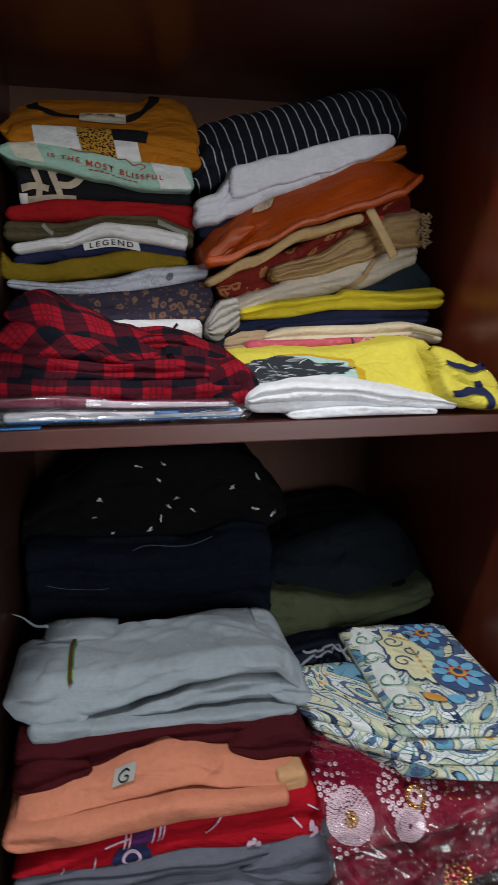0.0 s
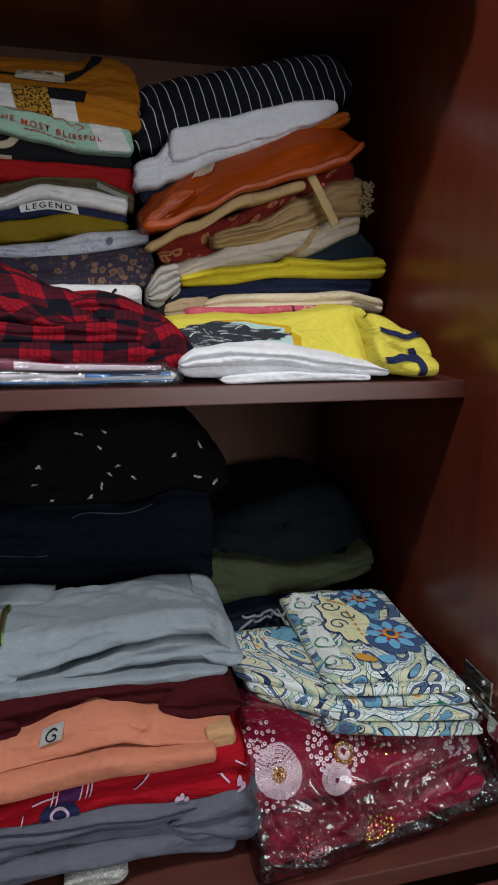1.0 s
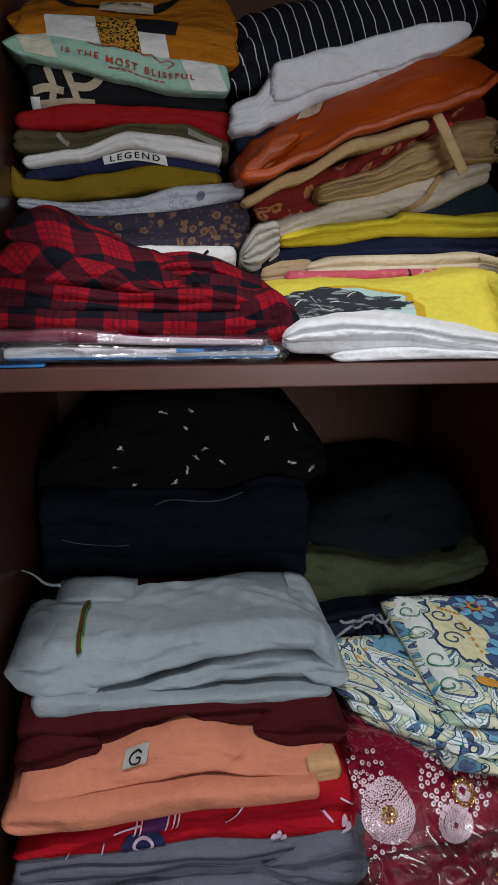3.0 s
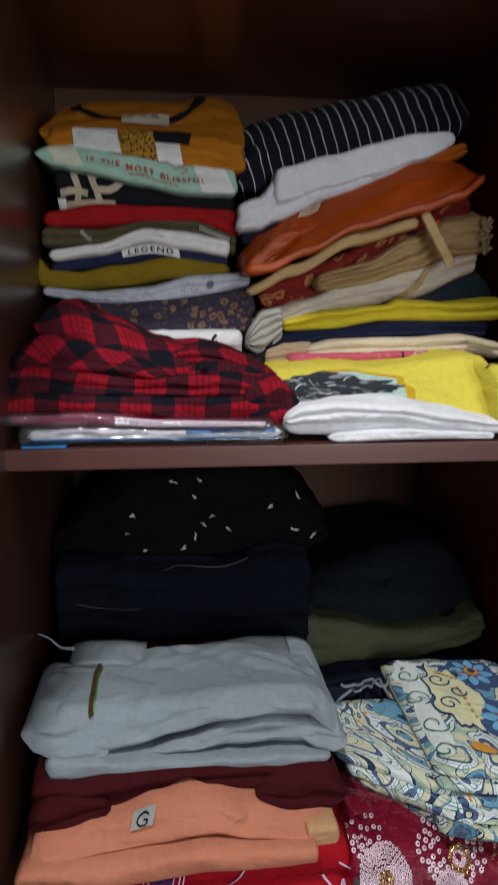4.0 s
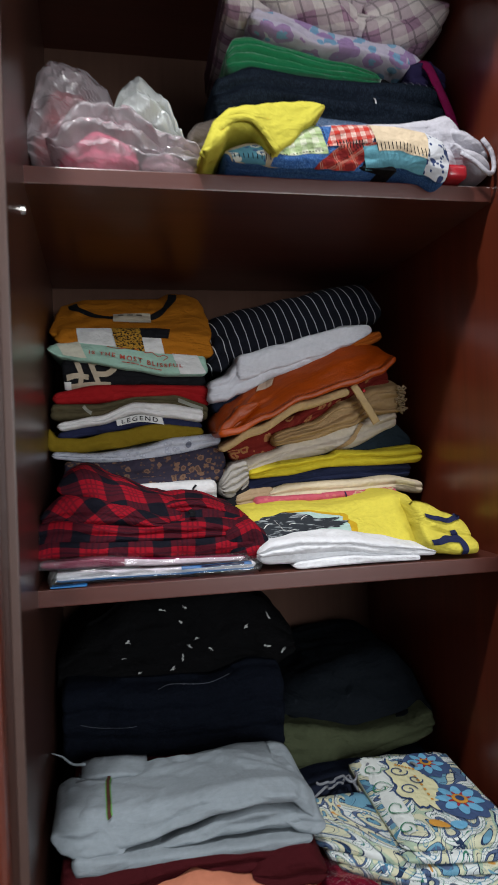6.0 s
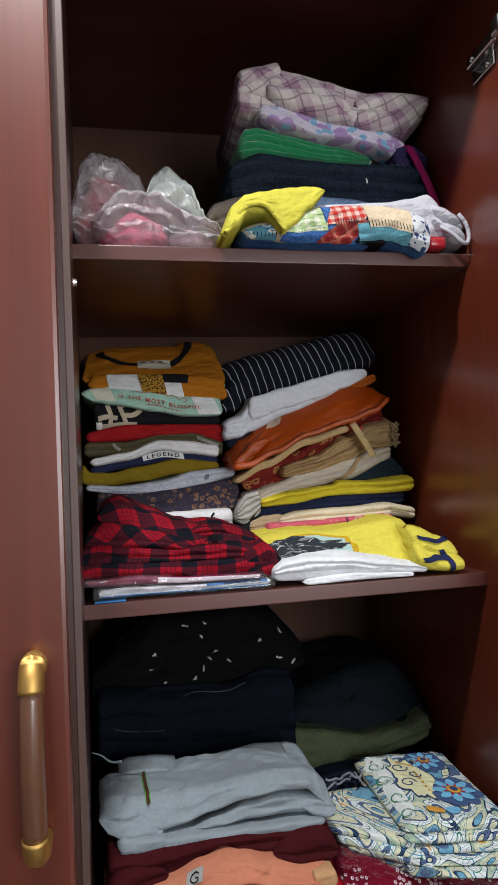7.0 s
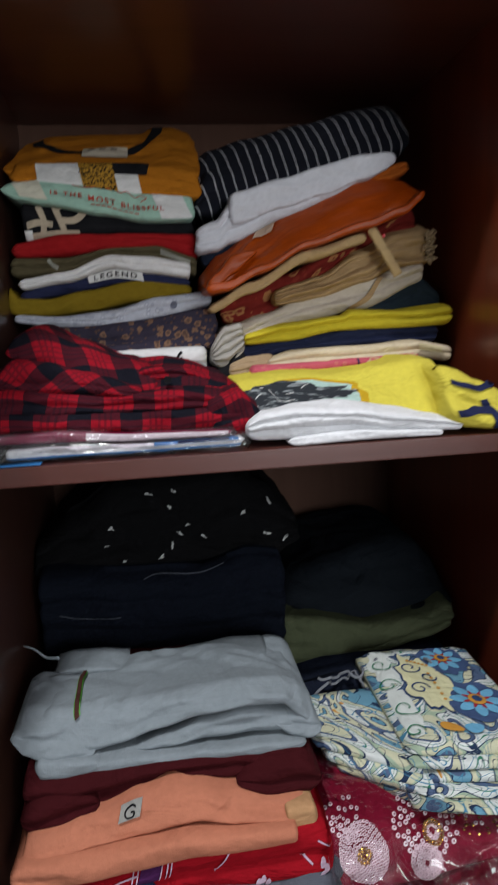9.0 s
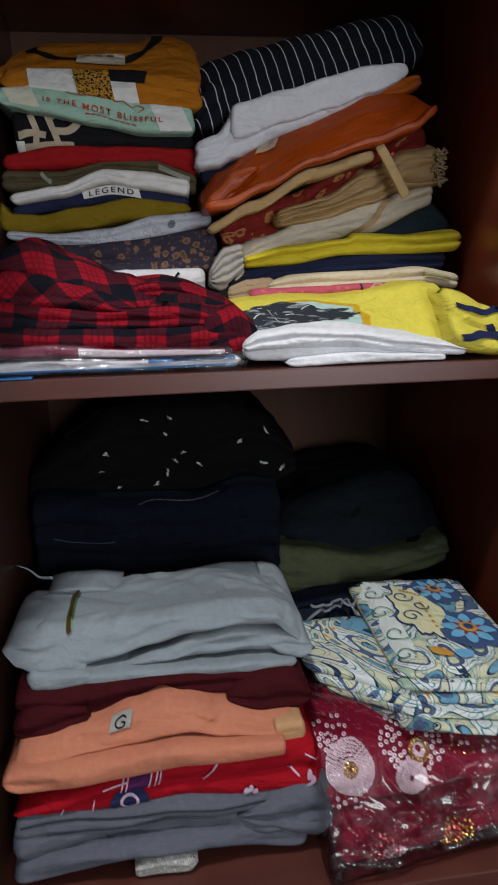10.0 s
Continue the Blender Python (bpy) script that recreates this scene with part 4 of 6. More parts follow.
    g.flap("turned_edge", [(0.190, 1.350, 1.362), (0.214, 1.354, 1.364), (0.257, 1.373, 1.382), (0.310, 1.398, 1.406), (0.378, 1.416, 1.425), (0.420, 1.430, 1.440), (0.446, 1.448, 1.458)], 0.154, sat, "satin folded edge", depth=0.08, layers=1, seed=52.5, ruck=0.0012, ends=(0.012, 0.006), corner=0.004)
    g.flap("turned_edge", [(0.192, 1.352, 1.364), (0.204, 1.358, 1.374), (0.224, 1.372, 1.394), (0.250, 1.390, 1.400)], 0.162, sat, "satin folded edge", depth=0.08, layers=1, seed=53.3, ruck=0.0012, ends=(0.006, 0.02), corner=0.004)
    g.patch("white_facing", 0.25, 0.34, 0.02, 0.22, cloth("facing_cream", (0.55, 0.40, 0.30)), "pale facing", lift=0.003, skew=-0.03)
    fold("dark_navy_cloth", [(0.192, 1.386, 1.412), (0.249, 1.406, 1.437), (0.319, 1.436, 1.455)], 0.213, cloth("dark_navy", (0.012, 0.016, 0.030)), "dark navy cloth between white and orange ones", "cloth", P, layers=1, seed=53)
    fold("orange_tee_shirt", [(0.330, 1.448, 1.470), (0.385, 1.466, 1.486), (0.413, 1.474, 1.496), (0.447, 1.486, 1.502)], 0.205, cloth("rust_orange", (0.40, 0.10, 0.015)), "orange cloth corner sticking out", "cloth", P, layers=2, seed=54)
    w = fold("white_shirt", [(0.187, 1.399, 1.430), (0.210, 1.402, 1.437), (0.228, 1.411, 1.456), (0.289, 1.436, 1.475), (0.351, 1.456, 1.495), (0.385, 1.474, 1.506), (0.424, 1.490, 1.508)], 0.195, cloth("cool_white", (0.62, 0.63, 0.67)), "folded white cotton shirt with a rolled cuff", "shirt", P, layers=3, lip=0.005, seed=55, ruck=0.003, slump=0.003)
    cw = cloth("cool_white", (0.62, 0.63, 0.67))
    w.flap("rolled_cuff", [(0.226, 1.429, 1.462), (0.236, 1.430, 1.466), (0.285, 1.446, 1.479), (0.340, 1.462, 1.494), (0.385, 1.478, 1.505), (0.425, 1.492, 1.509)], 0.190, cw, depth=0.05, layers=1, seed=55.6, ends=(0.003, 0.02), ruck=0.0018, corner=0.004)
    STRIPE_MAT = stripes("pinstripe", (0.010, 0.011, 0.016), (0.52, 0.52, 0.54), 0.0128, 0.080, 0.16)
    STRIPED = fold("black_striped_trousers", [(0.194, 1.449, 1.530), (0.215, 1.451, 1.541), (0.262, 1.460, 1.555), (0.336, 1.477, 1.573), (0.405, 1.502, 1.590), (0.446, 1.515, 1.595), (0.462, 1.521, 1.585)], 0.225, STRIPE_MAT, "rolled black trousers with thin white stripes", "trousers", P, layers=1, seed=56, lean=0.05, corner=0.055, depth=0.19, ends=(0.02, 0.02))
    STRIPED.flap("waistband", [(0.190, 1.446, 1.470), (0.206, 1.446, 1.500), (0.222, 1.450, 1.505)], 0.218, STRIPE_MAT, "striped waistband end", depth=0.08, layers=2, seed=57.0, lean=0.02)
    cord = smoothed([(0.385, 0.168, 1.418), (0.396, 0.164, 1.398), (0.406, 0.162, 1.380), (0.414, 0.160, 1.364)], 12)
    tie = part("cloth_tie", tube(cord, 0.0058, 8, 0.25), cloth("tie_tan", (0.48, 0.34, 0.17)), None, "", True)
    tagged(tie, "flat tan cloth tie hanging over the pile", "tie")
    jewel = tagged(part("red_jewel", rod(bmesh.new(), (0.402, 0.166, 1.410), (0.402, 0.160, 1.410), 0.003, 0.002, 12), plain("red_glass", (0.5, 0.01, 0.02), 0.1), None), "tiny red glass bead on the lace", "bead")
    jewel.location = (0, 0.012, 0)


leaning_pile()


def yellow_and_white_tees():
    yel = cloth("soft_yellow", (0.64, 0.55, 0.075))
    g = fold("yellow_tee_shirt", [(0.208, 1.222, 1.258), (0.258, 1.225, 1.260), (0.310, 1.227, 1.261), (0.356, 1.216, 1.267), (0.398, 1.213, 1.272), (0.418, 1.211, 1.270), (0.436, 1.209, 1.254)], 0.022, yel, "folded yellow tee shirt with a grey picture print and striped sleeve", "tee shirt", layers=1, seed=60, lean=0.06, ruck=0.003, depth=0.16, slump=0.003)
    pic = streaks("storm_print", (0.030, 0.034, 0.040), (0.30, 0.33, 0.34))
    aqua = cloth("pale_aqua", (0.40, 0.55, 0.50))
    g.blot("picture_print", 0.29, 0.52, 0.068, 0.030, cloth("ochre_rim", (0.52, 0.33, 0.02)), "ochre picture edge", lift=0.0010, wavy=0.14)
    g.blot("picture_print", 0.28, 0.52, 0.062, 0.0265, aqua, "aqua picture ground", lift=0.0018, wavy=0.16)
    g.blot("picture_print", 0.17, 0.50, 0.040, 0.026, pic, "dark grey picture", lift=0.0026, wavy=0.30)
    g.blot("picture_print", 0.36, 0.46, 0.034, 0.011, pic, "dark grey picture", lift=0.0027, wavy=0.5)
    rng = random.Random(8)
    for k in range(12):
        a, b = rng.uniform(0.03, 0.32), rng.uniform(0.25, 0.75)
        dx, dy = rng.uniform(0.01, 0.05), rng.uniform(-0.12, 0.16)
        g.ribbon("brush_stroke", [(a, b), (a + dx * 0.5, b + dy * 0.7), (a + dx, b + dy)], rng.uniform(0.0004, 0.0012), INK_WHITE, "", 0.0034)
    sl = Fold([(0.404, 1.214, 1.268), (0.425, 1.206, 1.262), (0.448, 1.2025, 1.250), (0.470, 1.2025, 1.240)], -0.004, depth=0.12, lean=0.03, layers=2, lip=0.010, ruck=0.004, seed=61.0, ends=(0.006, 0.004), slump=0.006)
    sl.mesh("sleeve", yel, "", "")
    sl.ob.parent = g.ob
    base = g.ob
    for (pts, w) in (([(0.10, 0.30), (0.45, 0.26), (0.75, 0.10), (0.9, -0.04)], 0.0055), ([(0.10, 0.80), (0.42, 0.62), (0.62, 0.58)], 0.0075), ([(0.60, 0.40), (0.68, 0.62), (0.70, 0.95)], 0.0075)):
        r = sl.ribbon("sleeve_band", pts, w, INK_NAVY, "navy sleeve band", lift=0.0025)
        r.parent = base
    wt = cloth("bright_white", (0.74, 0.75, 0.77))
    g2 = fold("white_plain_tee_shirt", [(0.212, 1.206, 1.222), (0.250, 1.205, 1.224), (0.310, 1.206, 1.222), (0.385, 1.203, 1.214)], 0.012, wt, "neatly folded plain white tee shirt", "tee shirt", layers=1, seed=62, ruck=0.002, depth=0.16, ends=(0.012, 0.010))
    g2.flap("top_fold", [(0.210, 1.212, 1.226), (0.226, 1.215, 1.232), (0.260, 1.216, 1.236), (0.310, 1.217, 1.234), (0.360, 1.211, 1.227), (0.395, 1.206, 1.220), (0.420, 1.205, 1.212)], 0.006, wt, depth=0.16, layers=2, lip=0.003, ruck=0.003, seed=62.4, ends=(0.014, 0.006), corner=0.006)
    g2.flap("under_fold", [(0.248, 1.2008, 1.209), (0.300, 1.2008, 1.211), (0.360, 1.2008, 1.208), (0.400, 1.2008, 1.206)], 0.004, wt, depth=0.14, layers=1, ruck=0.002, seed=62.8, ends=(0.012, 0.006))


yellow_and_white_tees()


# ---- lower space ----
def lower_left():
    P = "folded clothes in the lower pile"
    fold("black_folded_garment", [(-0.002, 0.802, 0.812), (0.10, 0.802, 0.812), (0.225, 0.802, 0.812)], -0.10, cloth("black", (0.012, 0.012, 0.014)), "black garment at the bottom of the pile", "garment", P, layers=1, seed=69, depth=0.3)
    sil = sprigs("silver_knit", (0.30, 0.30, 0.28), (0.48, 0.48, 0.46), (0.16, 0.16, 0.15), 330.0, 0.4)
    fold("silver_knit_cloth", [(0.088, 0.801, 0.817), (0.112, 0.801, 0.822), (0.140, 0.801, 0.818)], -0.128, sil, "glittery silver knit cloth peeping out", "cloth", P, layers=2, seed=70, depth=0.12)
    jt = fold("jogging_trousers", [(-0.004, 0.806, 0.862), (0.029, 0.812, 0.864), (0.074, 0.814, 0.860), (0.120, 0.813, 0.866), (0.167, 0.807, 0.862), (0.215, 0.802, 0.860), (0.240, 0.802, 0.872), (0.258, 0.806, 0.866)], -0.118, marl("slate_jersey", (0.078, 0.084, 0.108), (0.115, 0.122, 0.15)), "folded slate-grey jogging trousers", "trousers", P, layers=3, lip=0.009, seed=71, ruck=0.004, depth=0.32, ends=(0.012, 0.022), slump=0.008, corner=0.018)
    jm = marl("slate_jersey", (0.078, 0.084, 0.108), (0.115, 0.122, 0.15))
    seam = cloth("seam_slate", (0.030, 0.033, 0.045))
    for pts in ([(0.02, 0.16), (0.25, 0.10), (0.55, 0.16), (0.80, 0.12)], [(0.10, 0.30), (0.35, 0.22), (0.62, 0.27), (0.78, 0.24)], [(0.28, 0.40), (0.29, 0.62), (0.28, 0.85)]):
        jt.ribbon("seam", pts, 0.0011, seam, "dark seam", lift=0.002)
    jt.flap("rolled_leg", [(0.176, 0.836, 0.848), (0.205, 0.826, 0.858), (0.230, 0.812, 0.866), (0.247, 0.808, 0.866), (0.260, 0.808, 0.860)], -0.122, jm, puff=True, depth=0.10, layers=2, lip=0.010, seed=71.3, ruck=0.004, slump=0.006, ends=(0.03, 0.020), corner=0.016)
    jt.flap("leg", [(-0.006, 0.803, 0.826), (0.040, 0.810, 0.834), (0.090, 0.818, 0.838), (0.160, 0.816, 0.836), (0.236, 0.806, 0.828)], -0.122, jm, depth=0.20, layers=1, seed=71.6, ruck=0.004, slump=0.006, ends=(0.010, 0.016), corner=0.012)
    g = fold("red_printed_tee_shirt", [(-0.002, 0.852, 0.866), (0.029, 0.853, 0.874), (0.085, 0.853, 0.888), (0.132, 0.854, 0.896), (0.195, 0.848, 0.898), (0.235, 0.848, 0.903), (0.252, 0.855, 0.892)], -0.108, cloth("bright_red", (0.30, 0.006, 0.013)), "folded red tee shirt with white and navy prints", "tee shirt", P, layers=2, lip=0.006, seed=72, depth=0.30, ruck=0.003, slump=0.004)
    for pts, w in (([(0.44, 0.05), (0.42, 0.45)], 0.0014), ([(0.46, 0.05), (0.44, 0.45)], 0.001), ([(0.66, 0.1), (0.63, 0.3), (0.60, 0.52)], 0.0016), ([(0.15, 0.5), (0.14, 0.75), (0.18, 0.95)], 0.0013), ([(0.25, 0.45), (0.24, 0.8)], 0.0013), ([(0.94, 0.25), (0.98, 0.3)], 0.0014), ([(0.88, 0.45), (0.92, 0.62)], 0.0016), ([(0.28, 0.18), (0.36, 0.14)], 0.0014)):
        g.ribbon("print_stroke", pts, w * 0.8, INK_MAUVE, "pale mauve print stroke", lift=0.002)
    for u in (0.335, 0.350, 0.445, 0.458):
        g.ribbon("print_stroke", [(u + 0.012, 0.06), (u - 0.004, 0.44)], 0.0011, INK_MAUVE, "pale mauve print stroke", lift=0.0022)
    for u, f in ((0.74, 0.74), (0.755, 0.70), (0.77, 0.76), (0.955, 0.62), (0.965, 0.70), (0.95, 0.78)):
        g.blot("print_mark", u, f, 0.0022, 0.0042, INK_MAUVE, "", 0.4, 0.4, 0.0024)
    g.patch("print", 0.36, 0.43, 0.08, 0.40, cloth("ink_plum", (0.06, 0.015, 0.07)), "navy print block", skew=-0.02)
    g.blot("print", 0.36, 0.72, 0.016, 0.010, INK_NAVY, "navy oval print")
    g.blot("print_ring", 0.36, 0.72, 0.008, 0.007, INK_MAUVE, "pale mauve print ring", hole=0.7, lift=0.0024)
    peach = cloth("peach_fleece", (0.47, 0.175, 0.105), crease=0.4)
    g = fold("peach_sweatshirt", [(-0.002, 0.895, 0.913), (0.021, 0.901, 0.916), (0.062, 0.907, 0.925), (0.095, 0.910, 0.936), (0.122, 0.914, 0.940), (0.141, 0.915, 0.937), (0.172, 0.907, 0.927), (0.212, 0.905, 0.917), (0.234, 0.905, 0.915)], -0.106, peach, "folded peach sweatshirt with a small grey badge", "sweatshirt", P, 1.4, layers=1, seed=73, lean=0.020, depth=0.27, ruck=0.002, ends=(0.012, 0.008), corner=0.010, creases=((0.62, 0.15, 0.78, 0.55, 0.0030, 0.005), (0.66, 0.35, 0.95, 0.60, -0.0030, 0.006), (0.05, 0.6, 0.45, 0.9, -0.0020, 0.006)))
    g.flap("lower_body", [(-0.007, 0.884, 0.903), (0.012, 0.882, 0.904), (0.040, 0.882, 0.905), (0.085, 0.887, 0.909), (0.130, 0.890, 0.913), (0.176, 0.889, 0.907), (0.222, 0.890, 0.905)], -0.114, peach, depth=0.26, layers=1, seed=73.4, ruck=0.002, ends=(0.012, 0.006), corner=0.012, fine=1.3, creases=((0.0, 0.35, 0.18, 0.55, -0.0040, 0.005), (0.55, 0.1, 0.75, 0.5, 0.0020, 0.006)))
    g.flap("cuff", [(0.212, 0.888, 0.914), (0.226, 0.889, 0.915), (0.239, 0.893, 0.914)], -0.102, cloth("ribbed_tan", (0.46, 0.26, 0.13)), "ribbed tan cuff", depth=0.12, layers=1, seed=73.6, ruck=0.001, ends=(0.003, 0.004), corner=0.004, crumple=0)
    g.patch("badge", 0.335, 0.410, 0.06, 0.42, cloth("badge_grey", (0.30, 0.30, 0.28)), "grey cloth badge", skew=-0.012, lift=0.003)
    g.ribbon("badge_ring", [(0.392, 0.17), (0.380, 0.12), (0.360, 0.16), (0.354, 0.25), (0.362, 0.34), (0.380, 0.35), (0.386, 0.26), (0.374, 0.24)], 0.0013, INK_BLACK, "dark badge ring", lift=0.004)
    mar = fold("maroon_sweatshirt", [(-0.004, 0.908, 0.950), (0.054, 0.912, 0.952), (0.127, 0.932, 0.950), (0.175, 0.922, 0.950), (0.210, 0.906, 0.948), (0.244, 0.905, 0.946)], -0.072, cloth("maroon", (0.045, 0.006, 0.008)), "folded dark maroon sweatshirt", "sweatshirt", P, layers=2, lip=0.010, seed=74, depth=0.24, ruck=0.004, slump=0.006, corner=0.018)
    mm = cloth("maroon", (0.045, 0.006, 0.008))
    mar.flap("sleeve_end", [(0.175, 0.918, 0.938), (0.205, 0.906, 0.944), (0.232, 0.906, 0.944), (0.250, 0.912, 0.934)], -0.084, mm, puff=True, depth=0.12, layers=2, lip=0.010, seed=74.5, slump=0.008, ends=(0.045, 0.012))
    mar.flap("body_fold", [(-0.006, 0.906, 0.930), (0.020, 0.906, 0.938), (0.060, 0.912, 0.938)], -0.082, mm, puff=True, depth=0.12, layers=2, lip=0.008, seed=74.8, slump=0.008, ends=(0.012, 0.04))
    grey = marl("grey_marl", (0.205, 0.240, 0.262), (0.245, 0.280, 0.302))
    g = fold("grey_zip_shirt", [(0.004, 0.964, 0.984), (0.020, 0.958, 0.988), (0.045, 0.953, 0.986), (0.078, 0.958, 0.986), (0.112, 0.967, 0.990), (0.151, 0.976, 0.995), (0.190, 0.981, 0.998), (0.222, 0.979, 0.995), (0.238, 0.964, 0.988), (0.249, 0.952, 0.978), (0.256, 0.948, 0.966)], -0.056, grey, "folded light grey zip-neck shirt with a green-edged zip", "shirt", P, 1.7, layers=1, seed=75, rise=-0.021, depth=0.140, ruck=0.004, ends=(0.014, 0.016), lean=0.016, slump=0.003, corner=0.010, crumple=6,
             creases=((0.02, 0.35, 0.30, -0.12, 0.0030, 0.005), (0.28, 0.75, 0.40, -0.30, 0.0028, 0.006), (0.30, 0.80, 0.55, 0.35, -0.0022, 0.004), (0.38, -0.95, 0.30, -0.55, 0.0045, 0.010), (0.60, -0.98, 0.72, -0.40, 0.0050, 0.014), (0.80, -0.95, 0.93, -0.20, -0.0045, 0.009), (0.70, -0.70, 0.98, -0.30, 0.0040, 0.008), (0.18, -0.98, 0.52, -0.90, 0.0040, 0.008), (0.45, 0.2, 0.98, 0.5, 0.0020, 0.004)))
    g.flap("bottom_fold", [(0.040, 0.943, 0.954), (0.120, 0.943, 0.954), (0.195, 0.942, 0.952), (0.240, 0.942, 0.950)], -0.066, grey, depth=0.14, layers=1, ruck=0.002, seed=75.4, ends=(0.01, 0.012), fine=1.5)
    g.flap("inner_fold", [(0.086, 0.952, 0.957), (0.120, 0.952, 0.964), (0.153, 0.953, 0.972), (0.194, 0.953, 0.977), (0.224, 0.951, 0.971), (0.238, 0.950, 0.960)], -0.052, grey, depth=0.13, layers=1, ruck=0.003, seed=75.8, ends=(0.03, 0.012), slump=0.004, fine=1.6, creases=((0.05, 0.4, 0.45, 0.75, 0.0030, 0.004), (0.40, 0.2, 0.75, 0.55, -0.0030, 0.004), (0.45, 0.85, 0.98, 0.55, 0.0025, 0.004)))
    g.flap("rolled_end", [(0.212, 0.958, 0.972), (0.231, 0.948, 0.974), (0.246, 0.944, 0.972), (0.257, 0.944, 0.967)], -0.062, grey, puff=True, depth=0.15, layers=2, lip=0.006, ruck=0.004, seed=75.95, ends=(0.02, 0.016), corner=0.014, lean=0.01)
    g.flap("hem_corner", [(0.009, 0.943, 0.962), (0.028, 0.943, 0.960), (0.064, 0.946, 0.957)], -0.066, grey, depth=0.12, layers=1, ruck=0.003, seed=76.3, ends=(0.006, 0.012))
    g.flap("sleeve", [(-0.010, 0.976, 0.984), (0.000, 0.964, 0.986), (0.014, 0.956, 0.986), (0.035, 0.953, 0.982), (0.058, 0.953, 0.968)], -0.062, grey, depth=0.10, layers=1, ruck=0.004, seed=76.7, ends=(0.010, 0.016), slump=0.006, lean=0.02, fine=1.6, creases=((0.10, 0.35, 0.75, 0.05, 0.0035, 0.004), (0.15, 0.55, 0.80, 0.35, -0.0030, 0.004), (0.35, 0.9, 0.9, 0.6, 0.0025, 0.004)))
    g.flap("shoulder", [(-0.014, 0.968, 0.976), (0.000, 0.968, 0.982), (0.018, 0.968, 0.980)], -0.002, grey, depth=0.050, layers=1, ruck=0.003, seed=77.1, ends=(0.006, 0.01), corner=0.004)
    green = plain("neon_green", (0.07, 0.30, 0.03), 0.5)
    g.ribbon("zip_tape", [(0.150, -0.92), (0.140, -0.50), (0.150, -0.02), (0.155, 0.10)], 0.0054, green, "bright green zip tape", lift=0.0025)
    g.ribbon("zip", [(0.150, -0.92), (0.140, -0.50), (0.150, -0.02), (0.155, 0.10)], 0.0036, cloth("zip_brown", (0.06, 0.025, 0.02)), "dark brown zip", lift=0.004)
    g.flap("collar", [(0.008, 0.974, 0.980), (0.024, 0.974, 0.983), (0.050, 0.973, 0.982), (0.082, 0.972, 0.978)], 0.045, grey, depth=0.045, layers=1, ruck=0.002, seed=76.0, ends=(0.012, 0.03), corner=0.003)
    tip = smoothed([(-0.024, 0.075, 1.000), (-0.012, 0.070, 0.997), (0.000, 0.064, 0.990), (0.014, 0.056, 0.992)], 14)
    part("collar_point", tube(tip, [0.0006 + 0.0001 * k for k in range(14)], 8, 0.5), grey, g.ob, "", True)


lower_left()


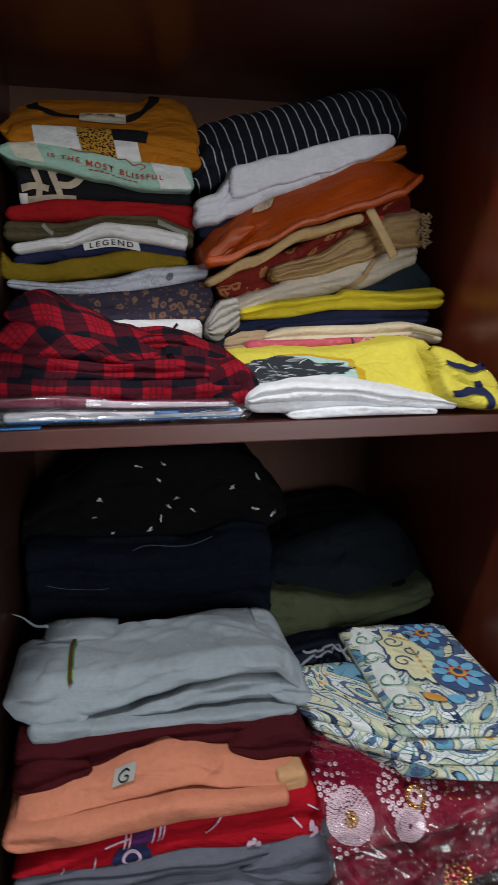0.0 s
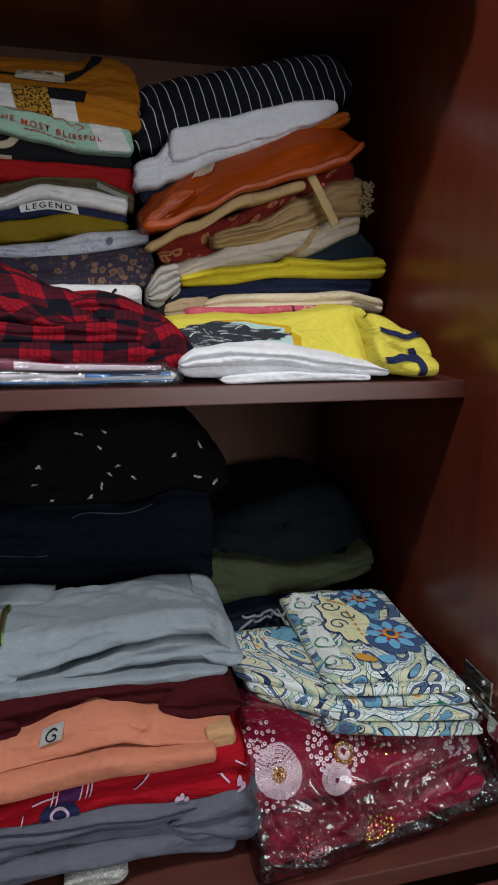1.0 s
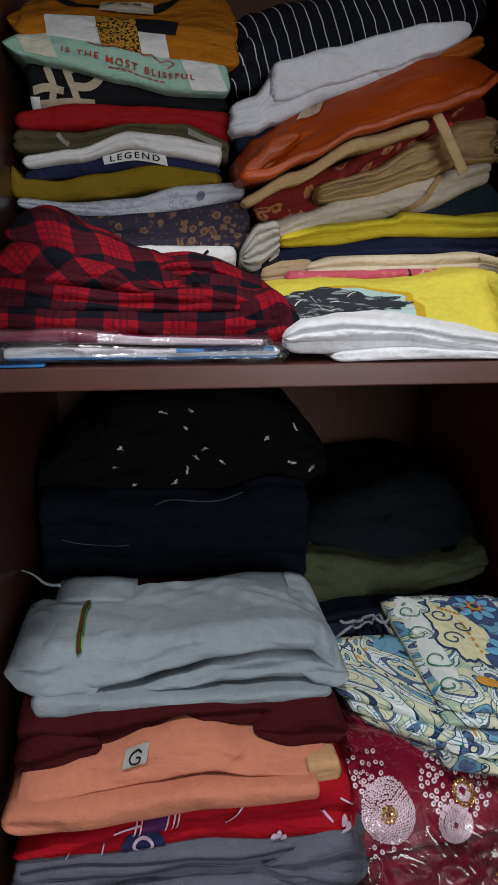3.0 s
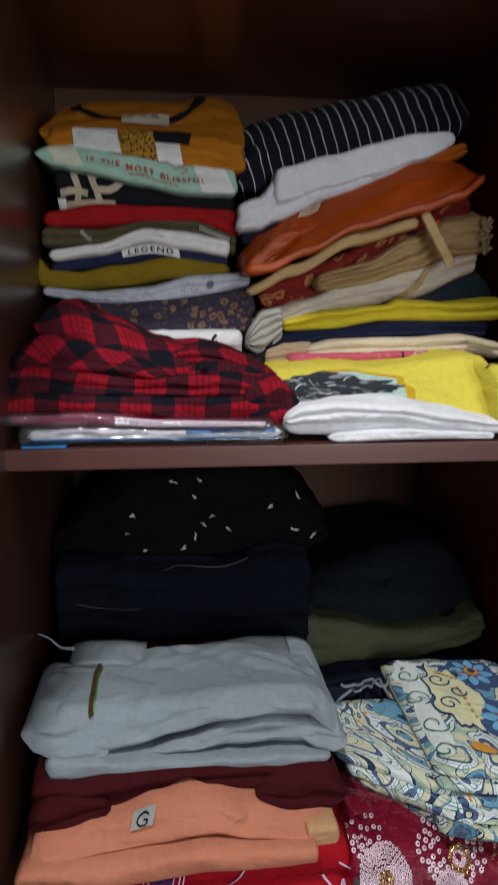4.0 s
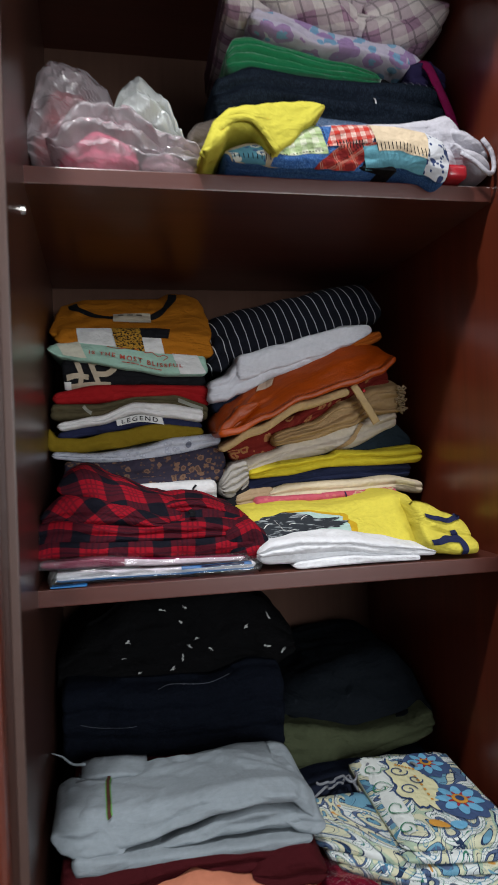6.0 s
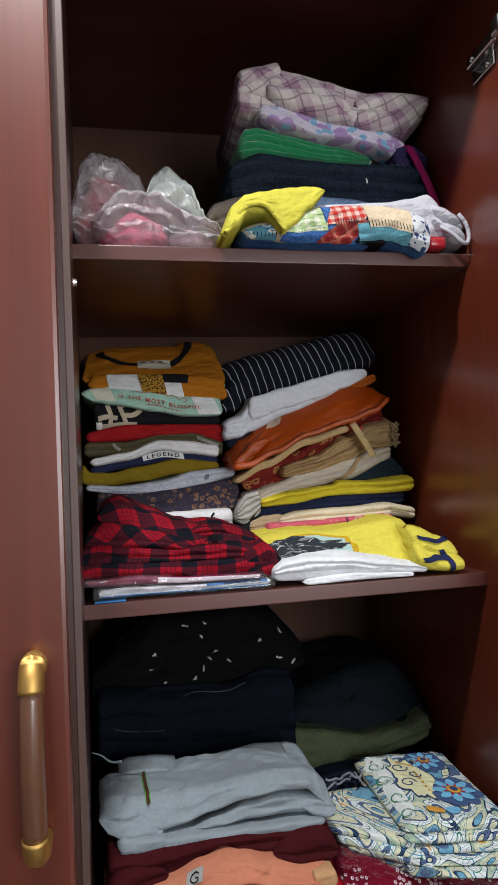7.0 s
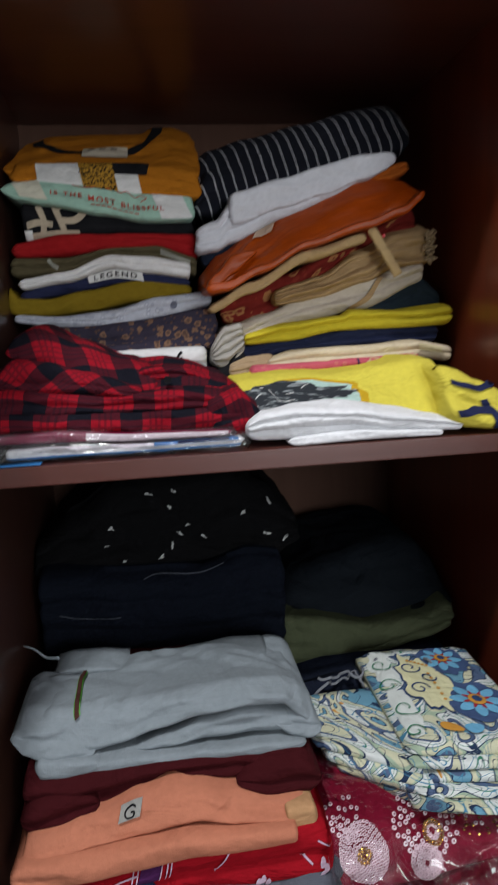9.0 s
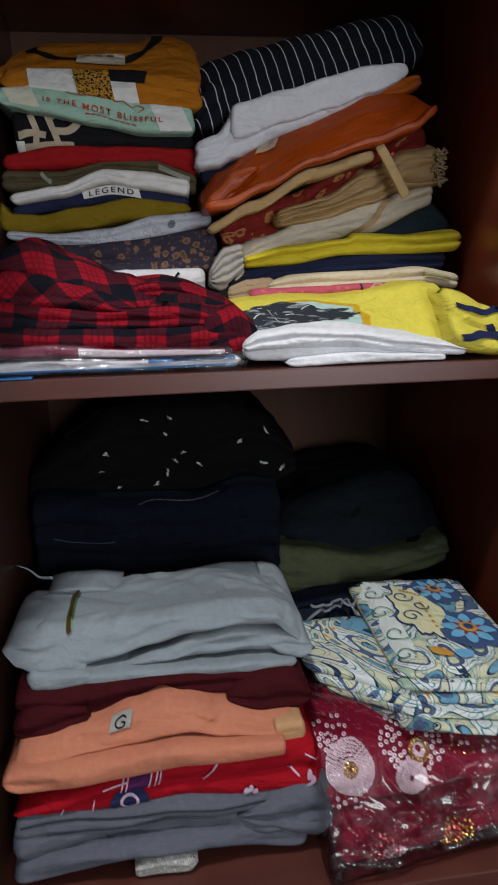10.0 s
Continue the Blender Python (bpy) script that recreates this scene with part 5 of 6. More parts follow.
def lower_back():
    fold("folded_dark_jeans_base", [(-0.022, 0.802, 0.948), (0.13, 0.802, 0.944), (0.262, 0.802, 0.940)], 0.150, cloth("flat_black", (0.004, 0.004, 0.0045)), "dark folded clothes at the back of the lower shelf", "garment", layers=6, seed=80, depth=0.27, lip=0.008)
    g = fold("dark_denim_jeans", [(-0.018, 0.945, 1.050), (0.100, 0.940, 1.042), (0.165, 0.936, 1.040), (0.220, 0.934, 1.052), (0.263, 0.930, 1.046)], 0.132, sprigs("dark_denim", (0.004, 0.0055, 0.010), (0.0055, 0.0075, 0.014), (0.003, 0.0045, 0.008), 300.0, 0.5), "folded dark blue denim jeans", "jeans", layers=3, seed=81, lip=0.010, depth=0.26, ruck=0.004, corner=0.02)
    thread = cloth("jean_thread", (0.09, 0.10, 0.12))
    g.ribbon("stitching", [(0.08, 0.42), (0.14, 0.47), (0.24, 0.48), (0.32, 0.47)], 0.0008, thread, "pale stitching", lift=0.002)
    g.ribbon("stitching", [(0.42, 0.08), (0.48, 0.04), (0.62, 0.05), (0.75, 0.03)], 0.0008, thread, "pale stitching", lift=0.002)
    black = fold("black_flecked_garment", [(-0.026, 1.034, 1.074), (0.018, 1.030, 1.106), (0.072, 1.026, 1.138), (0.139, 1.021, 1.150), (0.208, 1.019, 1.146), (0.250, 1.026, 1.124), (0.290, 1.046, 1.088)], 0.160, cloth("flat_black", (0.004, 0.004, 0.0045)), "folded black garment with scattered white flecks", "garment", layers=3, seed=82, lean=0.03, depth=0.24, ruck=0.005, lip=0.006, ends=(0.03, 0.03), corner=0.03)
    rng = random.Random(4)
    spots = [(0.434, 0.21), (0.525, 0.22), (0.509, 0.35), (0.785, 0.43), (0.889, 0.21), (0.288, 0.46), (0.266, 0.63), (0.329, 0.81), (0.57, 0.52), (0.538, 0.62), (0.509, 0.70), (0.468, 0.79), (0.649, 0.87), (0.547, 0.94), (0.63, 0.63), (0.873, 0.60), (0.94, 0.70)]
    white = plain("fleck_white", (0.42, 0.43, 0.42), 0.5)
    for u, f in spots:
        s = 0.0022 + 0.0014 * rng.random()
        black.blot("fleck", u, f, s * 1.15, s * 0.62, white, "", rng.uniform(0, 3), 0.3, 0.002, 0.0, 1.6)
    nv = fold("navy_folded_trousers", [(0.272, 0.944, 0.984), (0.300, 0.930, 0.994), (0.340, 0.922, 1.006), (0.390, 0.920, 1.018), (0.438, 0.924, 1.026), (0.458, 0.928, 1.022), (0.478, 0.932, 1.002), (0.492, 0.944, 0.972)], 0.165, cloth("ink_blue", (0.009, 0.012, 0.016)), "folded dark navy trousers", "trousers", layers=1, seed=83, lean=0.05, depth=0.24, ruck=0.005, corner=0.020, ends=(0.012, 0.012), slump=0.010)
    nv.flap("hem", [(0.274, 0.940, 0.960), (0.330, 0.924, 0.944), (0.390, 0.920, 0.938), (0.440, 0.928, 0.950), (0.478, 0.938, 0.960)], 0.1635, cloth("ink_blue", (0.009, 0.012, 0.016)), depth=0.08, layers=1, seed=83.4, ruck=0.004)
    jk = fold("olive_green_jacket", [(0.258, 0.880, 0.966), (0.302, 0.890, 0.958), (0.374, 0.908, 0.944), (0.441, 0.922, 0.948), (0.478, 0.932, 0.962)], 0.145, cloth("moss_green", (0.068, 0.080, 0.044)), "folded moss-green jacket on dark shorts", "jacket", layers=1, seed=84, depth=0.25, ruck=0.004, ends=(0.012, 0.016), slump=0.006)
    jk.flap("hem", [(0.262, 0.884, 0.902), (0.302, 0.890, 0.906), (0.374, 0.907, 0.920), (0.441, 0.921, 0.934), (0.476, 0.932, 0.946)], 0.141, cloth("moss_green", (0.068, 0.080, 0.044)), depth=0.08, layers=1, seed=84.5, ruck=0.003)
    g = fold("dark_drawstring_shorts", [(0.262, 0.846, 0.905), (0.329, 0.844, 0.916), (0.385, 0.844, 0.912), (0.470, 0.844, 0.905)], 0.085, cloth("dark_navy", (0.012, 0.016, 0.030)), "dark shorts with a pale drawstring", "shorts", layers=3, seed=85, depth=0.28, lip=0.008)
    cm = cloth("grey_cord", (0.17, 0.18, 0.20))
    for k0, (xa, xb, z, r, amp) in enumerate(((0.286, 0.412, 0.922, 0.0017, 0.024), (0.300, 0.372, 0.917, 0.0015, 0.022), (0.340, 0.424, 0.926, 0.0017, 0.020))):
        cord = [(xa + (xb - xa) * k / 29 + 0.006 * wob(k * 0.5, 9, k0), 0.080 + amp * wob(k * 0.26, 1, 1 + k0), z + amp * 0.6 * wob(k * 0.31, 3, 1 + k0)) for k in range(30)]
        part("drawstring", tube(smoothed(cord, 70), r, 6), cm, g.ob, "grey drawstring", True)
    tail = smoothed([(0.296, 0.072, 0.920), (0.280, 0.066, 0.912), (0.276, 0.062, 0.902), (0.286, 0.060, 0.897), (0.296, 0.062, 0.902)], 18)
    part("drawstring", tube(tail, 0.0017, 6), cm, g.ob, "grey drawstring", True)
    fold("dark_stored_garment", [(0.262, 0.802, 0.850), (0.36, 0.802, 0.850), (0.480, 0.802, 0.850)], 0.06, cloth("flat_black", (0.004, 0.004, 0.0045)), "dark garment under the shorts", "garment", layers=2, seed=86, depth=0.30)


lower_back()


def floral_cloth():
    s = scrolls("scroll_print")
    rows = [(0.338, 0.911, 0.920), (0.352, 0.911, 0.924), (0.380, 0.910, 0.924), (0.415, 0.909, 0.922), (0.450, 0.908, 0.920), (0.474, 0.902, 0.913)]
    g = fold("floral_cloth", rows, -0.064, s, "folded cream cotton cloth with blue and teal floral print", "cloth", layers=1, seed=90, rise=0.010, depth=0.164, ruck=0.0022, turn=-0.02, corner=0.0045, ends=(0.020, 0.008), puff=True, slump=0.003)
    for k, (x0, x1, lo, hi, y) in enumerate(((0.336, 0.477, 0.901, 0.911, -0.074), (0.346, 0.478, 0.892, 0.902, -0.080), (0.338, 0.480, 0.884, 0.893, -0.091), (0.330, 0.478, 0.877, 0.885, -0.101))):
        d = x1 - x0
        g.flap("layer", [(x0, lo + 0.004, hi - 0.001), (x0 + 0.2 * d, lo + 0.001, hi), (x0 + 0.6 * d, lo + 0.001, hi - 0.001), (x1 - 0.02, lo + 0.002, hi - 0.001), (x1, lo + 0.003, hi + 0.001)], y, s, depth=0.18, layers=1, ruck=0.003, seed=90.3 + 0.41 * k, turn=-0.02 - 0.004 * k, corner=0.0055, ends=(0.008, 0.006), slump=0.003)
    for k, (x0, x1, lo, hi, y) in enumerate(((0.258, 0.350, 0.901, 0.909, -0.040), (0.266, 0.356, 0.893, 0.902, -0.050), (0.276, 0.362, 0.885, 0.894, -0.058), (0.288, 0.372, 0.877, 0.886, -0.066))):
        d = x1 - x0
        g.flap("folded_end", [(x0, lo + 0.003, hi), (x0 + 0.35 * d, lo, hi + 0.001), (x0 + 0.7 * d, lo - 0.002, hi - 0.001), (x1, lo - 0.002, hi - 0.003)], y, s, depth=0.10, layers=1, ruck=0.003, seed=91.3 + 0.37 * k, rise=0.004, turn=-0.055, corner=0.005, ends=(0.004, 0.004), slump=0.003)
    blue, red, gold = cloth("petal_blue", (0.15, 0.40, 0.60)), cloth("petal_red", (0.30, 0.03, 0.05)), cloth("petal_gold", (0.55, 0.27, 0.05))
    navy, deep, leafy = cloth("petal_navy", (0.03, 0.06, 0.15)), cloth("petal_slate", (0.055, 0.09, 0.19)), cloth("scroll_green", (0.03, 0.19, 0.10))
    pale, cream = cloth("panel_white", (0.62, 0.66, 0.63)), cloth("panel_cream", (0.64, 0.62, 0.38))

    def curl(u, f, r, turns, mat, width, flip=1):
        pts = []
        for k in range(13):
            a, q = flip * turns * 2 * math.pi * k / 12, r * (1 - 0.78 * k / 12)
            pts.append((min(max(u + q * math.cos(a) / g.width, 0.01), 0.99), min(max(f + q * math.sin(a) / g.depth, -0.97), -0.01)))
        g.ribbon("scroll", pts, width, mat, "", 0.0028)

    g.blot("print_panel", 0.12, -0.30, 0.011, 0.045, pale, "white printed panel", lift=0.0010, wavy=0.5)
    g.blot("print_panel", 0.13, -0.76, 0.012, 0.036, pale, "white printed panel", lift=0.0010, wavy=0.5)
    for u, f, r, fl in ((0.12, -0.80, 0.012, 1), (0.10, -0.55, 0.013, -1), (0.12, -0.30, 0.014, 1), (0.10, -0.08, 0.010, -1)):
        curl(u, f, r, 1.1, leafy, 0.0013, fl)
    g.blot("print_panel", 0.38, -0.58, 0.026, 0.050, navy, "", lift=0.0011, wavy=0.5)
    g.blot("print_panel", 0.38, -0.58, 0.0235, 0.047, cream, "cream printed panel", lift=0.0018, wavy=0.5)
    for u, f, r, fl in ((0.34, -0.74, 0.012, 1), (0.32, -0.50, 0.011, -1), (0.44, -0.62, 0.009, 1)):
        curl(u, f, r, 1.2, navy, 0.0017, fl)
    for k in range(6):
        g.blot("print_drop", 0.36 + 0.028 * k, -0.82 + 0.01 * k, 0.0018, 0.0026, gold, "", 0.6, 0.4, 0.003)
        g.blot("print_drop", 0.46, -0.66 + 0.055 * k, 0.0018, 0.0026, gold, "", 0.2, 0.4, 0.003)
    for u, f, r in ((0.69, -0.37, 0.026), (0.66, -0.84, 0.022)):
        g.blot("flower_ground", u, f, r * 1.28, r * 1.28, deep, "slate flower ground", lift=0.0014, wavy=0.25)
        for k in range(8):
            a = math.pi / 4 * k + 0.2
            du, df = r * 0.68 * math.cos(a) / g.width, r * 0.68 * math.sin(a) / g.depth
            if f + df > -0.95:
                g.blot("petal", u + du, min(f + df, -0.02), r * 0.36, r * 0.27, blue, "", a, 0.35, 0.0024)
        for k in range(8):
            a = math.pi / 4 * (k + 0.5) + 0.2
            g.blot("petal", u + r * 0.42 * math.cos(a) / g.width, f + r * 0.42 * math.sin(a) / g.depth, r * 0.17, r * 0.09, red, "", a, 0.5, 0.0031)
        g.blot("flower_centre", u, f, r * 0.34, r * 0.34, gold, "ochre flower centre", lift=0.0035)
        g.blot("flower_centre", u, f, r * 0.19, r * 0.19, navy, "dark flower centre", lift=0.0042)
    g.blot("petal", 0.36, -0.10, 0.011, 0.008, gold, "", 0.4, 0.4, 0.0026)
    g.blot("petal", 0.52, -0.10, 0.010, 0.009, blue, "", -0.4, 0.4, 0.0026)


floral_cloth()


def sequin_bag():
    crimson = cloth("crimson", (0.21, 0.008, 0.030), rough=0.6, crease=0.9)
    rows = [(0.244, 0.836, 0.892), (0.280, 0.835, 0.888), (0.338, 0.835, 0.880), (0.395, 0.838, 0.876), (0.450, 0.842, 0.876), (0.488, 0.846, 0.874)]
    g = fold("sequinned_garment", rows, -0.116, crimson, "crimson garment with sequin flowers packed in clear plastic", "packed garment", "", 1.3, layers=1, seed=95, lean=0.058, depth=0.24, ruck=0.004, turn=0.02, slump=0.004, corner=0.012, creases=((0.45, 0.7, 0.98, 0.4, 0.005, 0.008), (0.55, 0.3, 0.95, 0.1, -0.004, 0.006)))
    roll = g.flap("folded_hem", [(0.256, 0.803, 0.832), (0.300, 0.803, 0.831), (0.350, 0.804, 0.833), (0.400, 0.807, 0.838), (0.445, 0.813, 0.842), (0.478, 0.820, 0.846)], -0.136, crimson, depth=0.22, layers=1, lip=0.006, ruck=0.003, seed=95.5, slump=0.004, corner=0.014, ends=(0.012, 0.014), puff=True, fine=1.3, turn=0.02, creases=((0.5, 0.2, 0.95, 0.55, -0.005, 0.006), (0.55, 0.7, 0.9, 0.3, 0.004, 0.006)))
    g.flap("lower_fold", [(0.262, 0.802, 0.834), (0.340, 0.802, 0.836), (0.420, 0.804, 0.842), (0.480, 0.808, 0.846)], -0.085, crimson, depth=0.18, layers=1, seed=95.8)
    pearl = plain("pearl_sequin", (0.80, 0.60, 0.68), 0.25, 0.0)
    gold = plain("gold_sequin", (0.85, 0.50, 0.12), 0.15, 1.0)
    rosy = plain("red_sequin", (0.75, 0.10, 0.14), 0.15, 0.9)

    def motif(name, dots, mat, label, on=g):
        """Many small rings, each standing a little proud of the cloth."""
        bm = bmesh.new()
        rng = random.Random(len(dots))
        for u, f, r in dots:
            c = on.on(u, f, 0.0045 if mat is pearl else 0.0062)
            ex = (on.on(min(u + 0.01, 1), f, 0.003) - on.on(max(u - 0.01, 0), f, 0.003)).normalized()
            ey = (on.on(u, min(f + 0.03, 1), 0.003) - on.on(u, max(f - 0.03, 0.0), 0.003)).normalized()
            n = ey.cross(ex).normalized()
            tiltx, tilty = rng.uniform(-0.35, 0.35), rng.uniform(-0.35, 0.35)
            ring = []
            for k in range(9):
                a = 2 * math.pi * k / 9
                dx, dy = math.cos(a), math.sin(a)
                off = n * (dx * tiltx + dy * tilty)
                ring.append((bm.verts.new(c + (ex * dx + ey * dy + off) * r), bm.verts.new(c + (ex * dx + ey * dy + off) * r * 0.34 + n * 0.0005)))
            for k in range(9):
                a, b = ring[k], ring[(k + 1) % 9]
                bm.faces.new((a[0], b[0], b[1], a[1]))
        part(name, bm, mat, g.ob, label)

    hh = g.tall

    def disc(cu, cf, radius, r):
        """Rows of rings one within the other, a little uneven."""
        out, k, rng = [], 0, random.Random(int(cu * 1000))
        rr = radius - r
        while rr > r * 1.5:
            n = int(2 * math.pi * rr / (r * 1.85))
            for i in range(n):
                a = 2 * math.pi * (i + 0.5 * (k % 2)) / n
                q = rr + rng.gauss(0, r * 0.14)
                out.append((min(max(cu + q * math.cos(a) / g.width, 0.02), 0.98), min(max(cf + q * math.sin(a) / hh, 0.02), 0.98), r))
            rr -= r * 1.70
            k += 1
        return out

    def spray(cu, cf, r, spread, count, seed):
        rng = random.Random(seed)
        out = []
        for i in range(count):
            a, d = rng.uniform(0, 2 * math.pi), spread * (0.25 + 0.75 * math.sqrt(rng.random()))
            p = (cu + d * math.cos(a) / g.width, cf + d * math.sin(a) / hh * 0.8)
            if 0.02 < p[0] < 0.98 and 0.02 < p[1] < 0.97 and all(math.hypot((p[0] - q[0]) * g.width, (p[1] - q[1]) * hh) > 1.9 * r for q in out):
                out.append((*p, r))
        return out

    motif("sequin_flower", disc(0.143, 0.50, 0.0225, 0.0016), pearl, "round pearl sequin flower")
    motif("sequin_centre", disc(0.143, 0.50, 0.0070, 0.0016), gold, "gold sequin centre")
    motif("sequin_flower", disc(0.365, 0.70, 0.0150, 0.0015), pearl, "round pearl sequin flower")
    motif("sequin_spray", spray(0.085, 0.14, 0.0021, 0.018, 120, 1), pearl, "scattered pearl sequins")
    motif("sequin_centre", disc(0.08, 0.20, 0.0055, 0.0014), pearl, "pearl sequin centre")
    motif("sequin_spray", spray(0.40, 0.32, 0.0022, 0.030, 300, 2), pearl, "scattered pearl sequins")
    motif("sequin_centre", disc(0.418, 0.40, 0.0075, 0.0014), pearl, "pearl sequin centre")
    motif("sequin_centre", disc(0.418, 0.40, 0.0100, 0.0012)[:44], gold, "gold sequin ring")
    motif("sequin_spray", spray(0.70, 0.20, 0.0020, 0.036, 40, 3), pearl, "scattered pearl sequins")
    motif("sequin_spray", spray(0.60, 0.28, 0.0014, 0.024, 50, 6), gold, "scattered gold sequins")
    motif("sequin_spray", spray(0.90, 0.62, 0.0020, 0.014, 30, 9), pearl, "scattered pearl sequins")
    motif("sequin_spray", spray(0.12, 0.93, 0.0019, 0.014, 20, 7), pearl, "scattered pearl sequins")

    def laid(u, f, radius, r, seed, count=0):
        """A round flower, or with a count a loose scatter, on the folded hem."""
        rng, out = random.Random(seed), []
        for k in range(count or 400):
            a, d = rng.uniform(0, 2 * math.pi), radius * math.sqrt(rng.random())
            p = (u + d * math.cos(a) / roll.width, f + d * math.sin(a) / roll.tall)
            if 0.03 < p[0] < 0.97 and 0.04 < p[1] < 0.97 and all(math.hypot((p[0] - q[0]) * roll.width, (p[1] - q[1]) * roll.tall) > 1.7 * r for q in out):
                out.append((*p, r))
        return out

    motif("sequin_flower", laid(0.47, 0.40, 0.0150, 0.0015, 21), gold, "gold sequin flower", roll)
    motif("sequin_centre", laid(0.45, 0.42, 0.0085, 0.0017, 22), rosy, "red sequin centre", roll)
    motif("sequin_flower", laid(0.21, 0.62, 0.0100, 0.0015, 23), pearl, "round pearl sequin flower", roll)
    motif("sequin_spray", laid(0.17, 0.40, 0.0160, 0.0014, 24, 140), rosy, "scattered red sequins", roll)
    w = Fold([(0.246, 0.8008, 0.900), (0.285, 0.8008, 0.895), (0.338, 0.8008, 0.888), (0.395, 0.8008, 0.884), (0.450, 0.8020, 0.890), (0.492, 0.8060, 0.902)], -0.157, depth=0.26, lean=0.050, layers=1, ruck=0.005, seed=96.0, turn=0.03, slump=0.005, corner=0.02, ends=(0.008, 0.008), crumple=26,
             creases=((0.22, 0.20, 0.38, 0.62, 0.005, 0.0035), (0.24, 0.80, 0.92, 0.46, 0.006, 0.004), (0.55, 0.42, 0.92, 0.24, 0.004, 0.0035), (0.90, 0.05, 0.93, 0.50, 0.006, 0.004), (0.95, 0.02, 0.88, 0.30, -0.005, 0.004), (0.03, 0.72, 0.30, 0.95, 0.005, 0.004), (0.30, 0.66, 0.44, 0.80, -0.004, 0.003), (0.04, 0.45, 0.20, 0.80, 0.004, 0.003), (0.62, 0.60, 0.78, 0.92, 0.004, 0.003), (0.80, 0.10, 0.98, 0.20, 0.006, 0.004)))
    w.mesh("plastic_bag", film_plastic("bag_film", (1, 1, 1), 1.05, 0.07, 0.7, 2.2), "", "", "", 2.2)
    w.ob.parent = g.ob


sequin_bag()


# ---- upper shelf ----
def carrier_bags():
    pink = cloth("pink_cloth", (0.62, 0.12, 0.20))
    red = cloth("rose_cloth", (0.48, 0.05, 0.06))

    def knotted(name, rows, front, depth, material, label, stuff, seed, **kw):
        g = fold(name, rows, front, material, label, "plastic bag", "carrier bags", seed=seed, depth=depth, layers=3, lip=0.008, ruck=0.011, slump=0.014, corner=0.035, ends=(0.03, 0.03), puff=True, crumple=12, crinkle=0.0042, fine=1.5, **kw)
        g.ob.data.polygons.foreach_set("use_smooth", [False] * len(g.ob.data.polygons))
        for k, (nm, rr, yy, mat, lab) in enumerate(stuff):
            inner = Fold(rr, yy, depth=depth * 0.6, layers=2, lip=0.006, ruck=0.005, seed=seed + 0.5 + k, corner=0.02, ends=(0.02, 0.02), slump=0.008)
            inner.mesh(nm, mat, "", "")
            inner.ob["label"] = lab
            inner.ob.parent = g.ob
        return g

    film_pink = film_plastic("bag_film_pinkish", (0.97, 0.86, 0.90), 0.66, 0.13, 0.3, 2.0)
    film_white = film_plastic("bag_film_white", (0.93, 0.97, 0.95), 0.42, 0.13, 0.3, 2.0)
    film_low = film_plastic("bag_film_clear", (0.98, 0.93, 0.96), 0.68, 0.12, 0.3, 2.0)
    knotted("rear_plastic_bag", [(-0.027, 1.634, 1.740), (-0.014, 1.634, 1.782), (0.000, 1.634, 1.788), (0.032, 1.634, 1.780), (0.062, 1.634, 1.756), (0.085, 1.634, 1.710)], 0.055, 0.20, film_pink, "crumpled translucent pinkish plastic bag with red cloth inside", [("contents", [(-0.020, 1.640, 1.715), (0.004, 1.640, 1.762), (0.035, 1.640, 1.755), (0.066, 1.640, 1.720)], 0.072, red, "red cloth inside")], 100)
    knotted("front_plastic_bag", [(0.000, 1.6335, 1.668), (0.039, 1.6335, 1.706), (0.080, 1.6335, 1.704), (0.121, 1.6335, 1.682), (0.155, 1.6335, 1.668), (0.172, 1.6335, 1.650)], 0.006, 0.14, film_low, "crumpled clear plastic bag with pink cloth inside", [("contents", [(0.012, 1.638, 1.660), (0.050, 1.638, 1.692), (0.095, 1.638, 1.676)], 0.024, pink, "pink cloth inside"), ("contents", [(0.100, 1.638, 1.662), (0.125, 1.638, 1.668), (0.158, 1.638, 1.654)], 0.028, cloth("pale_pink", (0.52, 0.36, 0.40)), "pale pink cloth inside")], 102)
    knotted("knotted_white_bag", [(0.066, 1.684, 1.722), (0.080, 1.682, 1.750), (0.098, 1.680, 1.757), (0.124, 1.672, 1.736), (0.142, 1.664, 1.702), (0.155, 1.660, 1.680)], 0.030, 0.10, film_white, "knotted milky white plastic bag", [], 104)


carrier_bags()


